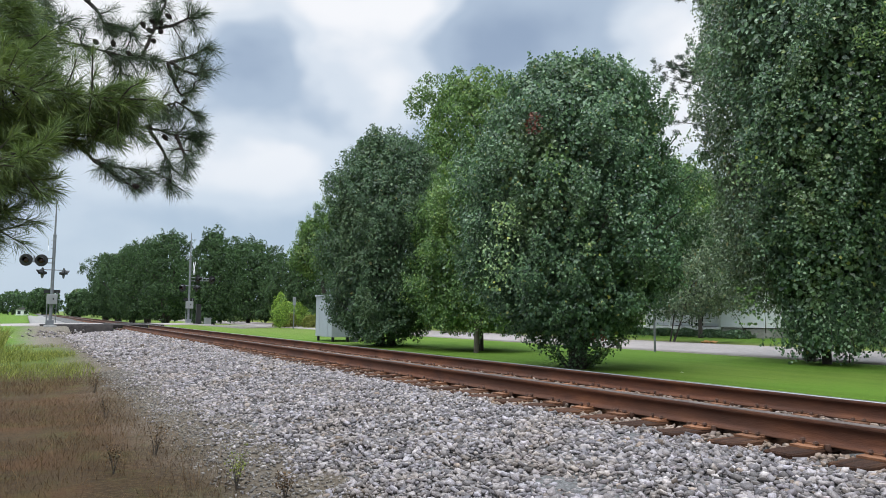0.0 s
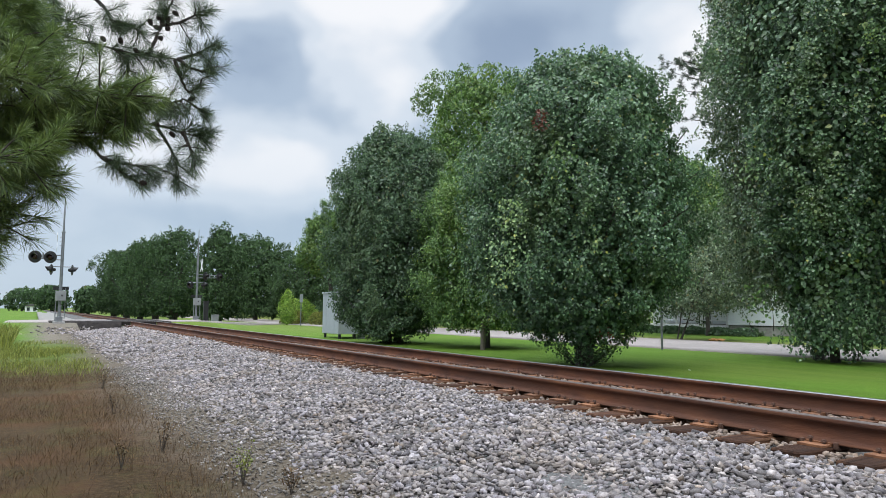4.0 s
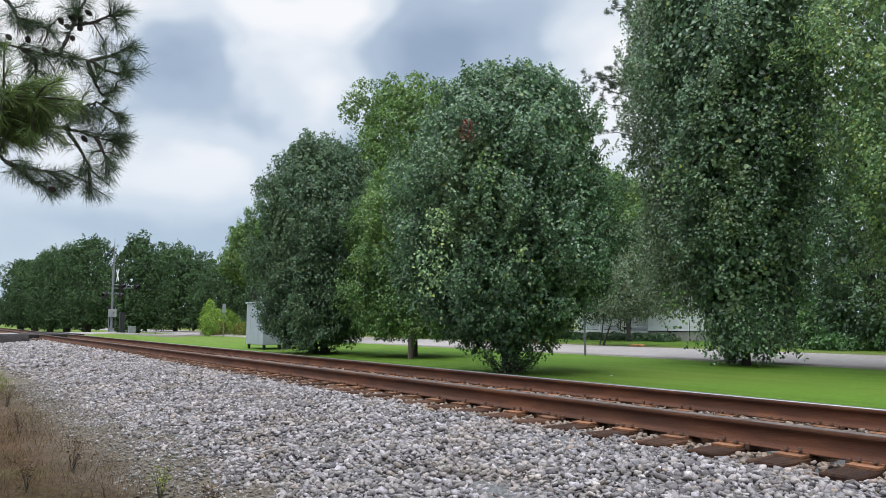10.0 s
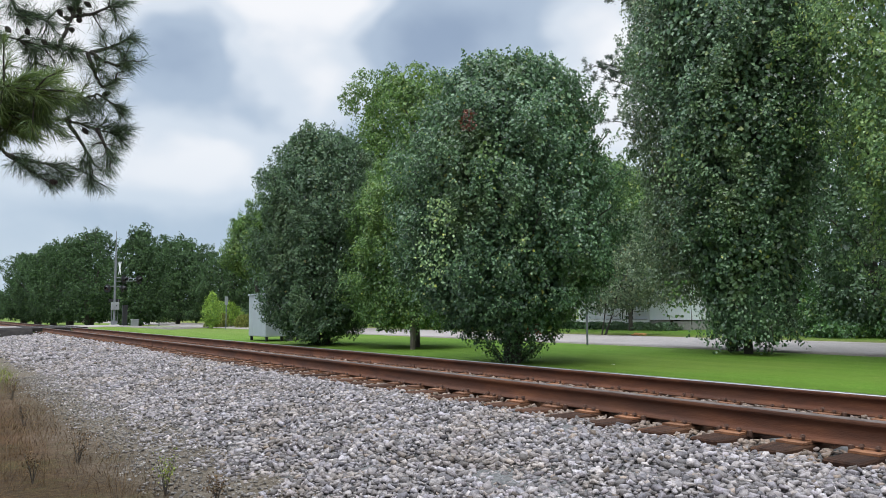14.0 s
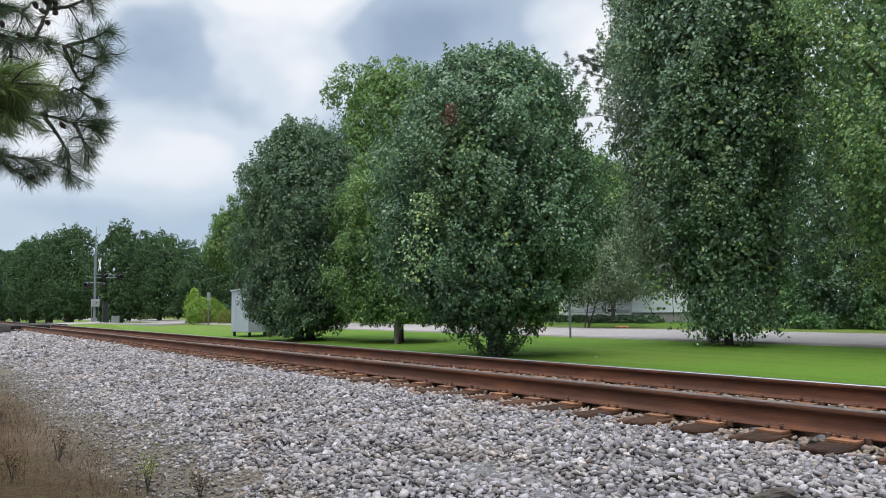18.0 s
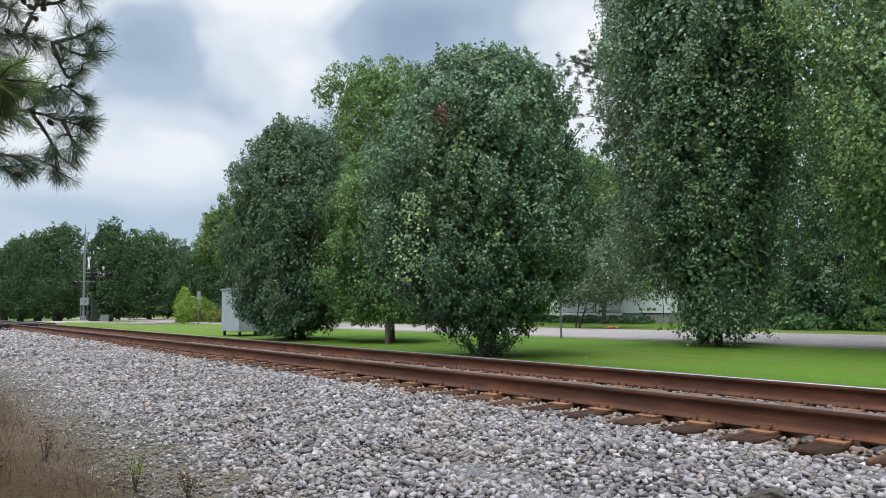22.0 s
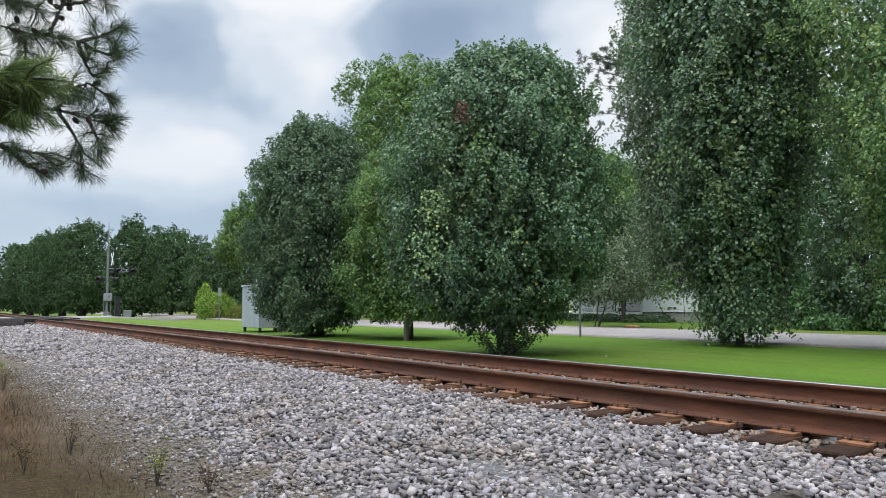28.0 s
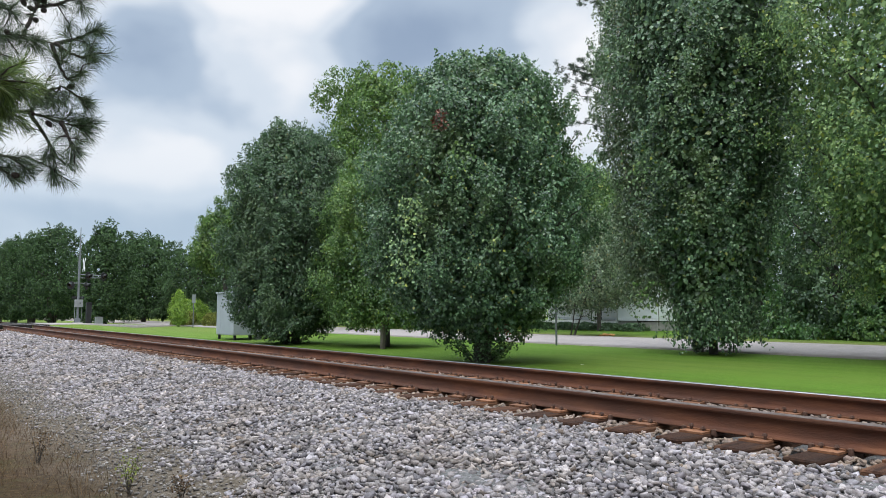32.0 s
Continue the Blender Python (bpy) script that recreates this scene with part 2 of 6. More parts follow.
GREEN_SIGN = material("sign_back", [(0.289, 0.312, 0.327), (0.365, 0.38, 0.395)], 0.45, 3, metal=0.6)
DRY = leaf_material("dry_grass", (0.058, 0.032, 0.0135), (0.08, 0.045, 0.018), (0.115, 0.07, 0.03), (0.07, 0.067, 0.014), 0.06, 0.3, 0.15, 0.85, (0.06, 0.032, 0.013))
WEED = leaf_material("weed_green", (0.085, 0.11, 0.012), (0.135, 0.163, 0.018), (0.19, 0.205, 0.036), (0.26, 0.26, 0.06), 0.08, 0.3, 0.25, 0.7)
PEAR = leaf_material("pear_leaf", (0.036, 0.086, 0.043), (0.075, 0.154, 0.073), (0.136, 0.23, 0.105), (0.309, 0.301, 0.0581), 0.03, 0.45, 0.28, 0.34, (0.14, 0.2, 0.05))
PEAR_DARK = leaf_material("dark_pear_leaf", (0.0293, 0.0689, 0.0321), (0.0531, 0.112, 0.0496), (0.0992, 0.167, 0.073), (0.195, 0.181, 0.0511), 0.02, 0.45, 0.26, 0.5, (0.0974, 0.136, 0.0438))
GUM = leaf_material("gum_leaf", (0.04, 0.09, 0.045), (0.086, 0.164, 0.083), (0.185, 0.28, 0.15), (0.36, 0.38, 0.08), 0.05, 0.45, 0.25, 0.34, (0.18, 0.255, 0.08))
VINE = leaf_material("vine_leaf", (0.078, 0.165, 0.072), (0.155, 0.275, 0.112), (0.29, 0.405, 0.17), (0.5, 0.53, 0.09), 0.11, 0.5, 0.38, 0.36, (0.29, 0.39, 0.1))
OAK = leaf_material("oak_leaf", (0.046, 0.108, 0.026), (0.085, 0.174, 0.038), (0.15, 0.25, 0.058), (0.27, 0.29, 0.055), 0.05, 0.4, 0.32, 0.5, (0.2, 0.26, 0.045))
FAR_LEAF = leaf_material("far_leaf", (0.0198, 0.0504, 0.016), (0.0343, 0.0783, 0.0226), (0.0581, 0.112, 0.032), (0.0792, 0.108, 0.0238), 0.05, 0.35, 0.28, 0.75, (0.0363, 0.077, 0.019))
BRIGHT_BUSH = leaf_material("bright_bush_leaf", (0.102, 0.204, 0.0255), (0.17, 0.306, 0.034), (0.272, 0.408, 0.0595), (0.357, 0.442, 0.068), 0.1, 0.3, 0.3, 0.5)
NEEDLE = leaf_material("pine_needle", (0.034, 0.07, 0.02), (0.07, 0.122, 0.028), (0.13, 0.19, 0.042), (0.21, 0.22, 0.05), 0.05, 0.6, 0.3, 0.45, (0.17, 0.23, 0.03))
# shaded copy of the pine needle: backlight against the sky put into the colour
BACKLIT_NEEDLE = leaf_material("backlit_pine_needle", (0.0176, 0.04, 0.0192), (0.036, 0.0704, 0.0288), (0.068, 0.112, 0.04), (0.112, 0.136, 0.04), 0.04, 0.4, 0.15, 0.45, (0.072, 0.112, 0.032))
LIGHT_PEAR = leaf_material("light_pear_leaf", (0.0495, 0.119, 0.0342), (0.0902, 0.184, 0.0513), (0.153, 0.257, 0.0725), (0.373, 0.424, 0.073), 0.05, 0.5, 0.38, 0.42, (0.18, 0.266, 0.0428))
GREY_PEAR = leaf_material("grey_pear_leaf", (0.058, 0.104, 0.054), (0.118, 0.182, 0.094), (0.215, 0.28, 0.16), (0.28, 0.22, 0.09), 0.07, 0.4, 0.28, 0.36, (0.15, 0.225, 0.07))
WOOD_LEAF = leaf_material("wood_edge_leaf", (0.03, 0.085, 0.026), (0.055, 0.135, 0.04), (0.1, 0.2, 0.06), (0.22, 0.27, 0.05), 0.05, 0.4, 0.3, 0.45, (0.12, 0.2, 0.035))
DEAD_LEAF = leaf_material("dead_leaf", (0.06, 0.015, 0.0105), (0.105, 0.03, 0.0165), (0.15, 0.0525, 0.0263), (0.3, 0.16, 0.06), 0.05, 0.2, 0.2, 0.6)
PALE_GRAVEL = material("pale_gravel", [(0.152, 0.144, 0.133), (0.22, 0.213, 0.198)], 0.95, 14, bump=0.4, bump_scale=40, blotch=0.35, blotch_scale=0.3, blotch_to=(0.228, 0.22, 0.182))
FAR_NEEDLE = leaf_material("far_needle", (0.022, 0.042, 0.028), (0.04, 0.07, 0.044), (0.065, 0.1, 0.06), (0.08, 0.1, 0.05), 0.03, 0.2, 0.15, 0.5)


def ground_material():
    """Mown lawn, with dry brown grass and a weedy patch on the near side of the track."""
    m = bpy.data.materials.new("ground_cover")
    m.use_nodes = True
    t = m.node_tree
    t.nodes.clear()
    n = nodes_of(t)
    at = n("TexCoord").outputs["Object"]
    sep = n("SeparateXYZ", Vector=at)
    x, y = sep.outputs[0], sep.outputs[1]
    warp = n("TexNoise", Vector=at, Scale=0.7, Detail=4.0, Roughness=0.6).outputs[0]
    fine = n("TexNoise", Vector=at, Scale=22.0, Detail=6.0, Roughness=0.7).outputs[0]
    mid = n("TexNoise", Vector=at, Scale=1.3, Detail=5.0, Roughness=0.6).outputs[0]
    wide = n("TexNoise", Vector=at, Scale=0.16, Detail=3.0, Roughness=0.5).outputs[0]
    lawn = ramp(n, fine, [(0.3, (0.0532, 0.106, 0.0106)), (0.5, (0.0798, 0.152, 0.0152)), (0.7, (0.114, 0.194, 0.0274))], "LINEAR")
    lawn = mixc(n, ramp(n, wide, [(0.42, (0, 0, 0)), (0.66, (0.55, 0.55, 0.55))]), lawn, (0.125, 0.167, 0.0304, 1))
    lawn = mixc(n, ramp(n, mid, [(0.5, (0, 0, 0)), (0.75, (0.5, 0.5, 0.5))]), lawn, (0.0684, 0.122, 0.0114, 1))
    tracks = n("TexNoise", Vector=n("Mapping", Vector=at, Scale=(1.1, 0.09, 1.0)).outputs[0], Scale=1.0, Detail=3.0, Roughness=0.6).outputs[0]
    lawn = mixc(n, ramp(n, tracks, [(0.45, (0, 0, 0)), (0.6, (0.55, 0.55, 0.55))]), lawn, (0.06, 0.118, 0.011, 1))
    lawn = mixc(n, ramp(n, n("TexNoise", Vector=at, Scale=3.5, Detail=4.0, Roughness=0.7).outputs[0], [(0.58, (0, 0, 0)), (0.72, (0.5, 0.5, 0.5))]), lawn, (0.15, 0.18, 0.045, 1))
    dry = ramp(n, fine, [(0.3, (0.019, 0.011, 0.005)), (0.5, (0.046, 0.028, 0.012)), (0.7, (0.088, 0.056, 0.025))], "LINEAR")
    dry = mixc(n, ramp(n, mid, [(0.5, (0, 0, 0)), (0.7, (0.6, 0.6, 0.6))]), dry, (0.06, 0.04, 0.02, 1))
    dry = mixc(n, ramp(n, warp, [(0.46, (0, 0, 0)), (0.6, (0.7, 0.7, 0.7))]), dry, (0.076, 0.037, 0.016, 1))
    dry = mixc(n, ramp(n, n("TexNoise", Vector=at, Scale=1.7, Detail=5.0, Roughness=0.65).outputs[0], [(0.5, (0, 0, 0)), (0.62, (0.35, 0.35, 0.35))]), dry, (0.06, 0.06, 0.016, 1))
    weedy = ramp(n, fine, [(0.3, (0.036, 0.058, 0.008)), (0.55, (0.075, 0.105, 0.014)), (0.75, (0.12, 0.135, 0.03))], "LINEAR")
    dirt = ramp(n, fine, [(0.3, (0.085, 0.073, 0.055)), (0.6, (0.175, 0.152, 0.12))], "LINEAR")
    yy = mathn(n, "ADD", y, mathn(n, "MULTIPLY_ADD", warp, 9.0, -4.5))
    xx = mathn(n, "ADD", x, mathn(n, "MULTIPLY_ADD", warp, 1.6, -0.8))
    def step(v, a, b):
        nd = n("MapRange", Value=v)
        nd.inputs[1].default_value, nd.inputs[2].default_value = a, b
        return nd.outputs[0]
    weeds_in = mathn(n, "ADD", yy, mathn(n, "MULTIPLY_ADD", n("TexNoise", Vector=at, Scale=2.1, Detail=5.0, Roughness=0.7).outputs[0], 14.0, -7.0))
    side = mixc(n, step(weeds_in, 13.5, 21.0), dry, weedy)
    side = mixc(n, step(yy, 26.0, 31.0), side, dirt)
    side = mixc(n, step(yy, 58.0, 62.0), side, lawn)
    left = mixc(n, mathn(n, "MULTIPLY", step(yy, 22.0, 26.0), step(xx, 0.5, -0.6)), side, lawn)
    grit = ramp(n, fine, [(0.3, (0.045, 0.034, 0.022)), (0.5, (0.1, 0.08, 0.058)), (0.7, (0.19, 0.165, 0.135))], "LINEAR")
    left = mixc(n, mathn(n, "MULTIPLY", step(xx, 0.75, 1.5), step(yy, 42.0, 40.0)), left, grit)
    old = mixc(n, mathn(n, "MULTIPLY", step(yy, 34.0, 46.0), 0.5), lawn, (0.13, 0.16, 0.04, 1))
    col = mixc(n, step(x, 2.5, 3.5), left, old)
    verge = mathn(n, "MULTIPLY", step(xx, 25.4, 26.0), step(xx, 29.5, 27.0))
    col = mixc(n, mathn(n, "MULTIPLY", verge, 0.55), col, (0.152, 0.144, 0.0532, 1))
    b = n("BsdfPrincipled", Base_Color=col, Roughness=0.95)
    b.inputs["Specular IOR Level"].default_value = 0.15
    t.links.new(n("Bump", Strength=0.7, Distance=0.04, Height=fine).outputs[0], b.inputs["Normal"])
    t.links.new(b.outputs[0], n("OutputMaterial").inputs[0])
    return m


GROUND = ground_material()

# ---- mesh helpers ----
rng = np.random.default_rng(7)


def mesh_from(name, verts, faces_flat, corners, mats, smooth=False, slots=None):
    """A mesh from arrays: faces with the same number of corners."""
    me = bpy.data.meshes.new(name)
    verts = np.asarray(verts, np.float32)
    faces_flat = np.asarray(faces_flat, np.int32).ravel()
    count = len(faces_flat) // corners
    me.vertices.add(len(verts))
    me.vertices.foreach_set("co", verts.ravel())
    me.loops.add(len(faces_flat))
    me.loops.foreach_set("vertex_index", faces_flat)
    me.polygons.add(count)
    me.polygons.foreach_set("loop_start", np.arange(count, dtype=np.int32) * corners)
    if slots is not None:
        me.polygons.foreach_set("material_index", np.asarray(slots, np.int32))
    for m in mats if isinstance(mats, (list, tuple)) else [mats]:
        me.materials.append(m)
    me.update(calc_edges=True)
    if smooth:
        me.polygons.foreach_set("use_smooth", np.ones(count, bool))
    return me


def hang(name, me, parent=None, label="", m=None):
    ob = new(name, me)
    if parent is not None:
        ob.parent = parent
    if m is not None:
        ob.matrix_basis = m
    if label:
        ob["label"] = label
    return ob


def part(name, bm, mat, parent, label="", m=None, smooth=False):
    me = bpy.data.meshes.new(name)
    bm.normal_update()
    bm.to_mesh(me)
    bm.free()
    for k in mat if isinstance(mat, (list, tuple)) else [mat]:
        me.materials.append(k)
    if smooth:
        me.polygons.foreach_set("use_smooth", np.ones(len(me.polygons), bool))
    return hang(name, me, parent, label, m)


def box(sx, sy, sz, at=(0, 0, 0), bevel=0.0, bm=None):
    """A box centred at `at`; its edges bevelled."""
    own = bmesh.new()
    bmesh.ops.create_cube(own, size=1)
    bmesh.ops.scale(own, vec=(sx, sy, sz), verts=own.verts)
    if bevel:
        bmesh.ops.bevel(own, geom=own.edges[:], offset=bevel, segments=2, affect="EDGES", profile=0.6)
    bmesh.ops.translate(own, vec=at, verts=own.verts)
    if bm is None:
        return own
    tmp = bpy.data.meshes.new("tmp")
    own.to_mesh(tmp)
    own.free()
    bm.from_mesh(tmp)
    bpy.data.meshes.remove(tmp)
    return bm


def tube_arrays(points, radii, segs=8):
    pts = np.asarray(points, float)
    n = len(pts)
    tang = np.gradient(pts, axis=0)
    tang /= np.linalg.norm(tang, axis=1)[:, None] + 1e-9
    ref = np.where(np.abs(tang[:, 2:3]) > 0.9, [[1.0, 0, 0]], [[0, 0, 1.0]])
    a = np.cross(tang, ref)
    a /= np.linalg.norm(a, axis=1)[:, None] + 1e-9
    b = np.cross(tang, a)
    ang = np.linspace(0, 2 * np.pi, segs, endpoint=False)
    ring = np.cos(ang)[None, :, None] * a[:, None] + np.sin(ang)[None, :, None] * b[:, None]
    v = pts[:, None] + ring * np.asarray(radii, float)[:, None, None]
    i = np.arange(n - 1)[:, None] * segs
    j = np.arange(segs)[None]
    k = (j + 1) % segs
    f = np.stack([i + j, i + k, i + segs + k, i + segs + j], -1).reshape(-1, 4)
    return v.reshape(-1, 3), f


def tubes_mesh(name, tubes, mat, smooth=True):
    vs, fs, base = [], [], 0
    for pts, radii, segs in tubes:
        v, f = tube_arrays(pts, radii, segs)
        vs.append(v)
        fs.append(f + base)
        base += len(v)
    return mesh_from(name, np.concatenate(vs), np.concatenate(fs), 4, mat, smooth)


def rod(name, a, b, r0, r1, mat, parent, segs=12, label=""):
    """A closed round rod from a to b."""
    a, b = Vector(a), Vector(b)
    bm = bmesh.new()
    bmesh.ops.create_cone(bm, cap_ends=True, segments=segs, radius1=r0, radius2=r1, depth=(b - a).length)
    turn = (b - a).to_track_quat("Z", "Y").to_matrix().to_4x4()
    bmesh.ops.transform(bm, matrix=Matrix.Translation((a + b) / 2) @ turn, verts=bm.verts)
    return part(name, bm, mat, parent, label)


def thing(name, at, label, category, group="", rz=0.0):
    ob = new(name)
    ob.empty_display_size = 0.2
    ob.matrix_basis = pose(*at, 0, 0, rz)
    return tagged(ob, label, category, group)


# ---- plan ----
RAIL_NEAR, RAIL_FAR, RAIL_TOP, RAIL_H = 5.173, 6.683, 0.44, 0.186
TIE_STEP, TIE_FIRST = 0.493, 4.26
CROSS_A, CROSS_B = 47.0, 56.5


def smooth01(v):
    v = np.clip(v, 0, 1)
    return v * v * (3 - 2 * v)


def ground_z(x, y):
    """Height of the ground: level, with a low ramp where the side road crosses the track."""
    x, y = np.asarray(x, float), np.asarray(y, float)
    ramp_y = smooth01((y - 39) / 5) * smooth01((66 - y) / 8)
    ramp_x = smooth01((x + 14) / 10) * smooth01((15 - x) / 6)
    bank = 0.34 * smooth01((x + 0.5) / 2.0) * smooth01((10.0 - x) / 2.2) * smooth01((y - 66) / 4)
    far = smooth01((y - 120) / 200) * 0.4
    hill = 1.3 * smooth01((x - 26.5) / 9) * smooth01((y - 48) / 14)
    return 0.40 * ramp_y * ramp_x + bank + far + hill - 0.02


def bed_z(x):
    """Height of the ballast across the track."""
    return np.interp(x, [0.8, 1.3, 2.1, 3.0, 3.9, 4.6, 5.2, 6.6, 7.4, 8.2, 9.2], [-0.06, 0.0, 0.075, 0.18, 0.225, 0.235, 0.2, 0.2, 0.23, 0.16, -0.07])


def bed_at(x, y):
    """The ballast's height, with the hollow before the crossing."""
    return bed_z(x) - 0.24 * smooth01((np.asarray(y, float) - 39.5) / 3.5) * (np.asarray(y) < CROSS_A + 0.2) * smooth01((4.75 - np.asarray(x)) / 0.4)


def build_ground():
    xs = np.unique(np.concatenate([np.linspace(-400, -20, 12), np.linspace(-20, 0, 25), np.linspace(0, 10, 41), np.linspace(10, 30, 30), np.linspace(30, 60, 16), np.linspace(60, 700, 14)]))
    ys = np.unique(np.concatenate([np.linspace(-300, -10, 8), np.linspace(-10, 75, 130), np.linspace(75, 200, 30), np.linspace(200, 1500, 14)]))
    gx, gy = np.meshgrid(xs, ys)
    z = ground_z(gx, gy)
    # a dip under the ballast, so that the two never meet in one plane
    under = (gx > 2.2) & (gx < 9.1) & ((gy < CROSS_A + 0.4) | (gy > CROSS_B - 0.4))
    z = np.where(under, np.minimum(z, bed_at(gx, gy) - 0.12), z)
    z = np.where((gx > 1.1) & (gx <= 2.2) & (gy < 40), bed_z(gx) - 0.015, z)
    hump = np.array([noise.noise(Vector((a * 0.5, b * 0.5, 0))) for a, b in zip(gx.ravel(), gy.ravel())]).reshape(gx.shape)
    z = z + 0.03 * hump * ((gx < 1.2) & (gy < 40))
    v = np.stack([gx, gy, z], -1).reshape(-1, 3)
    w = len(xs)
    i = (np.arange(len(ys) - 1)[:, None] * w + np.arange(w - 1)[None]).ravel()
    f = np.stack([i, i + 1, i + w + 1, i + w], -1)
    ob = hang("ground", mesh_from("ground", v, f, 4, GROUND, True))
    tagged(ob, "mown green lawn with dry brown grass beside the track", "ground", kind="structure")


build_ground()


def strip(name, xs, ys, zf, mat, thick=0.05):
    """A sheet over a grid with a skirt round it."""
    gx, gy = np.meshgrid(xs, ys)
    z = zf(gx, gy)
    v = np.stack([gx, gy, z], -1).reshape(-1, 3)
    w, h = len(xs), len(ys)
    i = (np.arange(h - 1)[:, None] * w + np.arange(w - 1)[None]).ravel()
    f = np.stack([i, i + 1, i + w + 1, i + w], -1)
    edge = np.concatenate([np.arange(w), np.arange(1, h) * w + w - 1, (h - 1) * w + np.arange(w - 2, -1, -1), np.arange(h - 2, 0, -1) * w])
    low = v[edge] - (0, 0, thick)
    k = len(edge)
    a = np.arange(k)
    b = (a + 1) % k
    skirt = np.stack([edge[b], edge[a], len(v) + a, len(v) + b], -1)
    return mesh_from(name, np.concatenate([v, low]), np.concatenate([f, skirt]), 4, mat, False)


road = hang("road", strip("road", np.linspace(18.85, 25.45, 9), np.linspace(-250, 600, 120), lambda x, y: 0.035 - 0.004 * np.abs(x - 22.1) + 0.4 * smooth01((y - 120) / 200), ASPHALT, 0.12))
tagged(road, "sun-bleached pale grey asphalt road along the track", "road", kind="structure")

# ---- crossing ----


def crossing_z(x, y):
    return np.interp(x, [-60, -14, -3, 1, 4.4, 7.5, 10.5, 15, 18.9], [0.05, 0.1, 0.36, 0.415, 0.435, 0.435, 0.40, 0.14, 0.03]) + 0 * y


crossing = hang("crossing_road", strip("crossing_road", np.concatenate([np.linspace(-60, -3, 12), np.linspace(-2, 4.42, 9)]), np.linspace(CROSS_A, CROSS_B, 6), crossing_z, ASPHALT, 0.3))
tagged(crossing, "worn asphalt side road leading up to the rails", "road", kind="structure")
hang_far = hang("crossing_road", strip("crossing_road", np.linspace(7.45, 18.84, 9), np.linspace(CROSS_A, CROSS_B, 6), crossing_z, ASPHALT, 0.3))
for q in hang_far.data.vertices:
    wide = float(np.interp(q.co.x, [7.45, 10.66, 18.9], [8.0, 4.0, 5.0]))
    q.co.y = 48.5 + 1.05 * (q.co.x - 7.45) + (q.co.y - CROSS_A) / (CROSS_B - CROSS_A) * wide
tagged(hang_far, "worn asphalt side road beyond the rails", "road", kind="structure")


def build_crossing_panels():
    """Dark patches of asphalt beside and between the rails, with ragged ends."""
    lx = thing("level_crossing", (0, 0, 0), "dark asphalt infill of the level crossing", "level crossing")
    for x0, x1, label in ((4.43, 5.08, "dark asphalt beside the rail"), (5.32, 6.54, "dark asphalt between the rails"), (6.78, 7.44, "dark asphalt beside the far rail")):
        w = x1 - x0
        bm = box(w, CROSS_B - CROSS_A - 0.3, 0.2, (x0 + w / 2, (CROSS_A + CROSS_B) / 2, 0.34), 0.03)
        part("crossing_panel", bm, ASPHALT_DARK, lx, label)
    # broken dark lip where the asphalt runs down to the ballast
    xs, ys = np.linspace(0.7, 4.41, 20), np.linspace(CROSS_A - 2.0, CROSS_A + 1.4, 18)

    def lip(x, y):
        k = smooth01((y - ys[0] - 0.5 * (x < 2.6)) / 0.8)
        base = (bed_at(x, y) - 0.1) * (1 - k) + 0.475 * k
        jag = np.array([noise.noise(Vector((a * 2.3, b * 2.1, 4))) for a, b in zip(x.ravel(), y.ravel())]).reshape(x.shape)
        return base + 0.05 * jag * np.where(y > CROSS_A - 0.2, 0.3, 1.0)
    ob = hang("crossing_apron", strip("crossing_apron", xs, ys, lip, ASPHALT_DARK, 0.25))
    tagged(ob, "broken dark asphalt apron of the crossing", "apron", kind="structure")


build_crossing_panels()

# ---- track ----
PROFILE = [(-0.076, 0.0), (0.076, 0.0), (0.076, 0.011), (0.03, 0.026), (0.011, 0.045), (0.0088, 0.09), (0.011, 0.132), (0.034, 0.144), (0.0375, 0.15), (0.0365, 0.176), (0.03, 0.184), (0.012, 0.186), (-0.012, 0.186), (-0.03, 0.184), (-0.0365, 0.176), (-0.0375, 0.15), (-0.034, 0.144), (-0.011, 0.132), (-0.0088, 0.09), (-0.011, 0.045), (-0.03, 0.026), (-0.076, 0.011)]


def build_rail(x, label, top_mat):
    ys = np.concatenate([np.linspace(-12, 60, 37), np.linspace(64, 130, 18), np.linspace(150, 700, 40)])
    prof = np.array(PROFILE)
    k = len(prof)
    bend = -22.0 * smooth01((ys - 110) / 700.0) * ((ys - 110).clip(0) / 700)
    v = np.zeros((len(ys), k, 3))
    v[..., 0] = x + prof[None, :, 0] + bend[:, None]
    v[..., 1] = ys[:, None]
    v[..., 2] = RAIL_TOP - RAIL_H + prof[None, :, 1]
    ob = thing("rail", (0, 0, 0), label, "rail", "rails of the track")
    head = (7, 8, 9, 10, 11, 12, 13, 14, 15, 16)
    low = tuple(q for q in range(k) if q not in head[1:-1])
    for name, ids in (("rail_head", head), ("rail_base", low)):
        w, m = v[:, ids], len(ids)
        i = np.arange(len(ys) - 1)[:, None] * m
        j = np.arange(m)[None]
        j2 = (j + 1) % m
        f = np.stack([i + j, i + m + j, i + m + j2, i + j2], -1).reshape(-1, 4)
        slot = np.tile(((np.arange(m) >= 2) & (np.arange(m) <= 6)).astype(int) if name == "rail_head" else np.zeros(m, int), len(ys) - 1)
        hang(name, mesh_from(name, w.reshape(-1, 3), f, 4, [RUST, top_mat], False, slot), ob, "worn steel rail head" if name == "rail_head" else "")
    return ob


build_rail(RAIL_NEAR, "rusty brown steel rail with a dull worn head", STEEL_DULL)
build_rail(RAIL_FAR, "rusty brown steel rail with a bright polished head", STEEL_WORN)


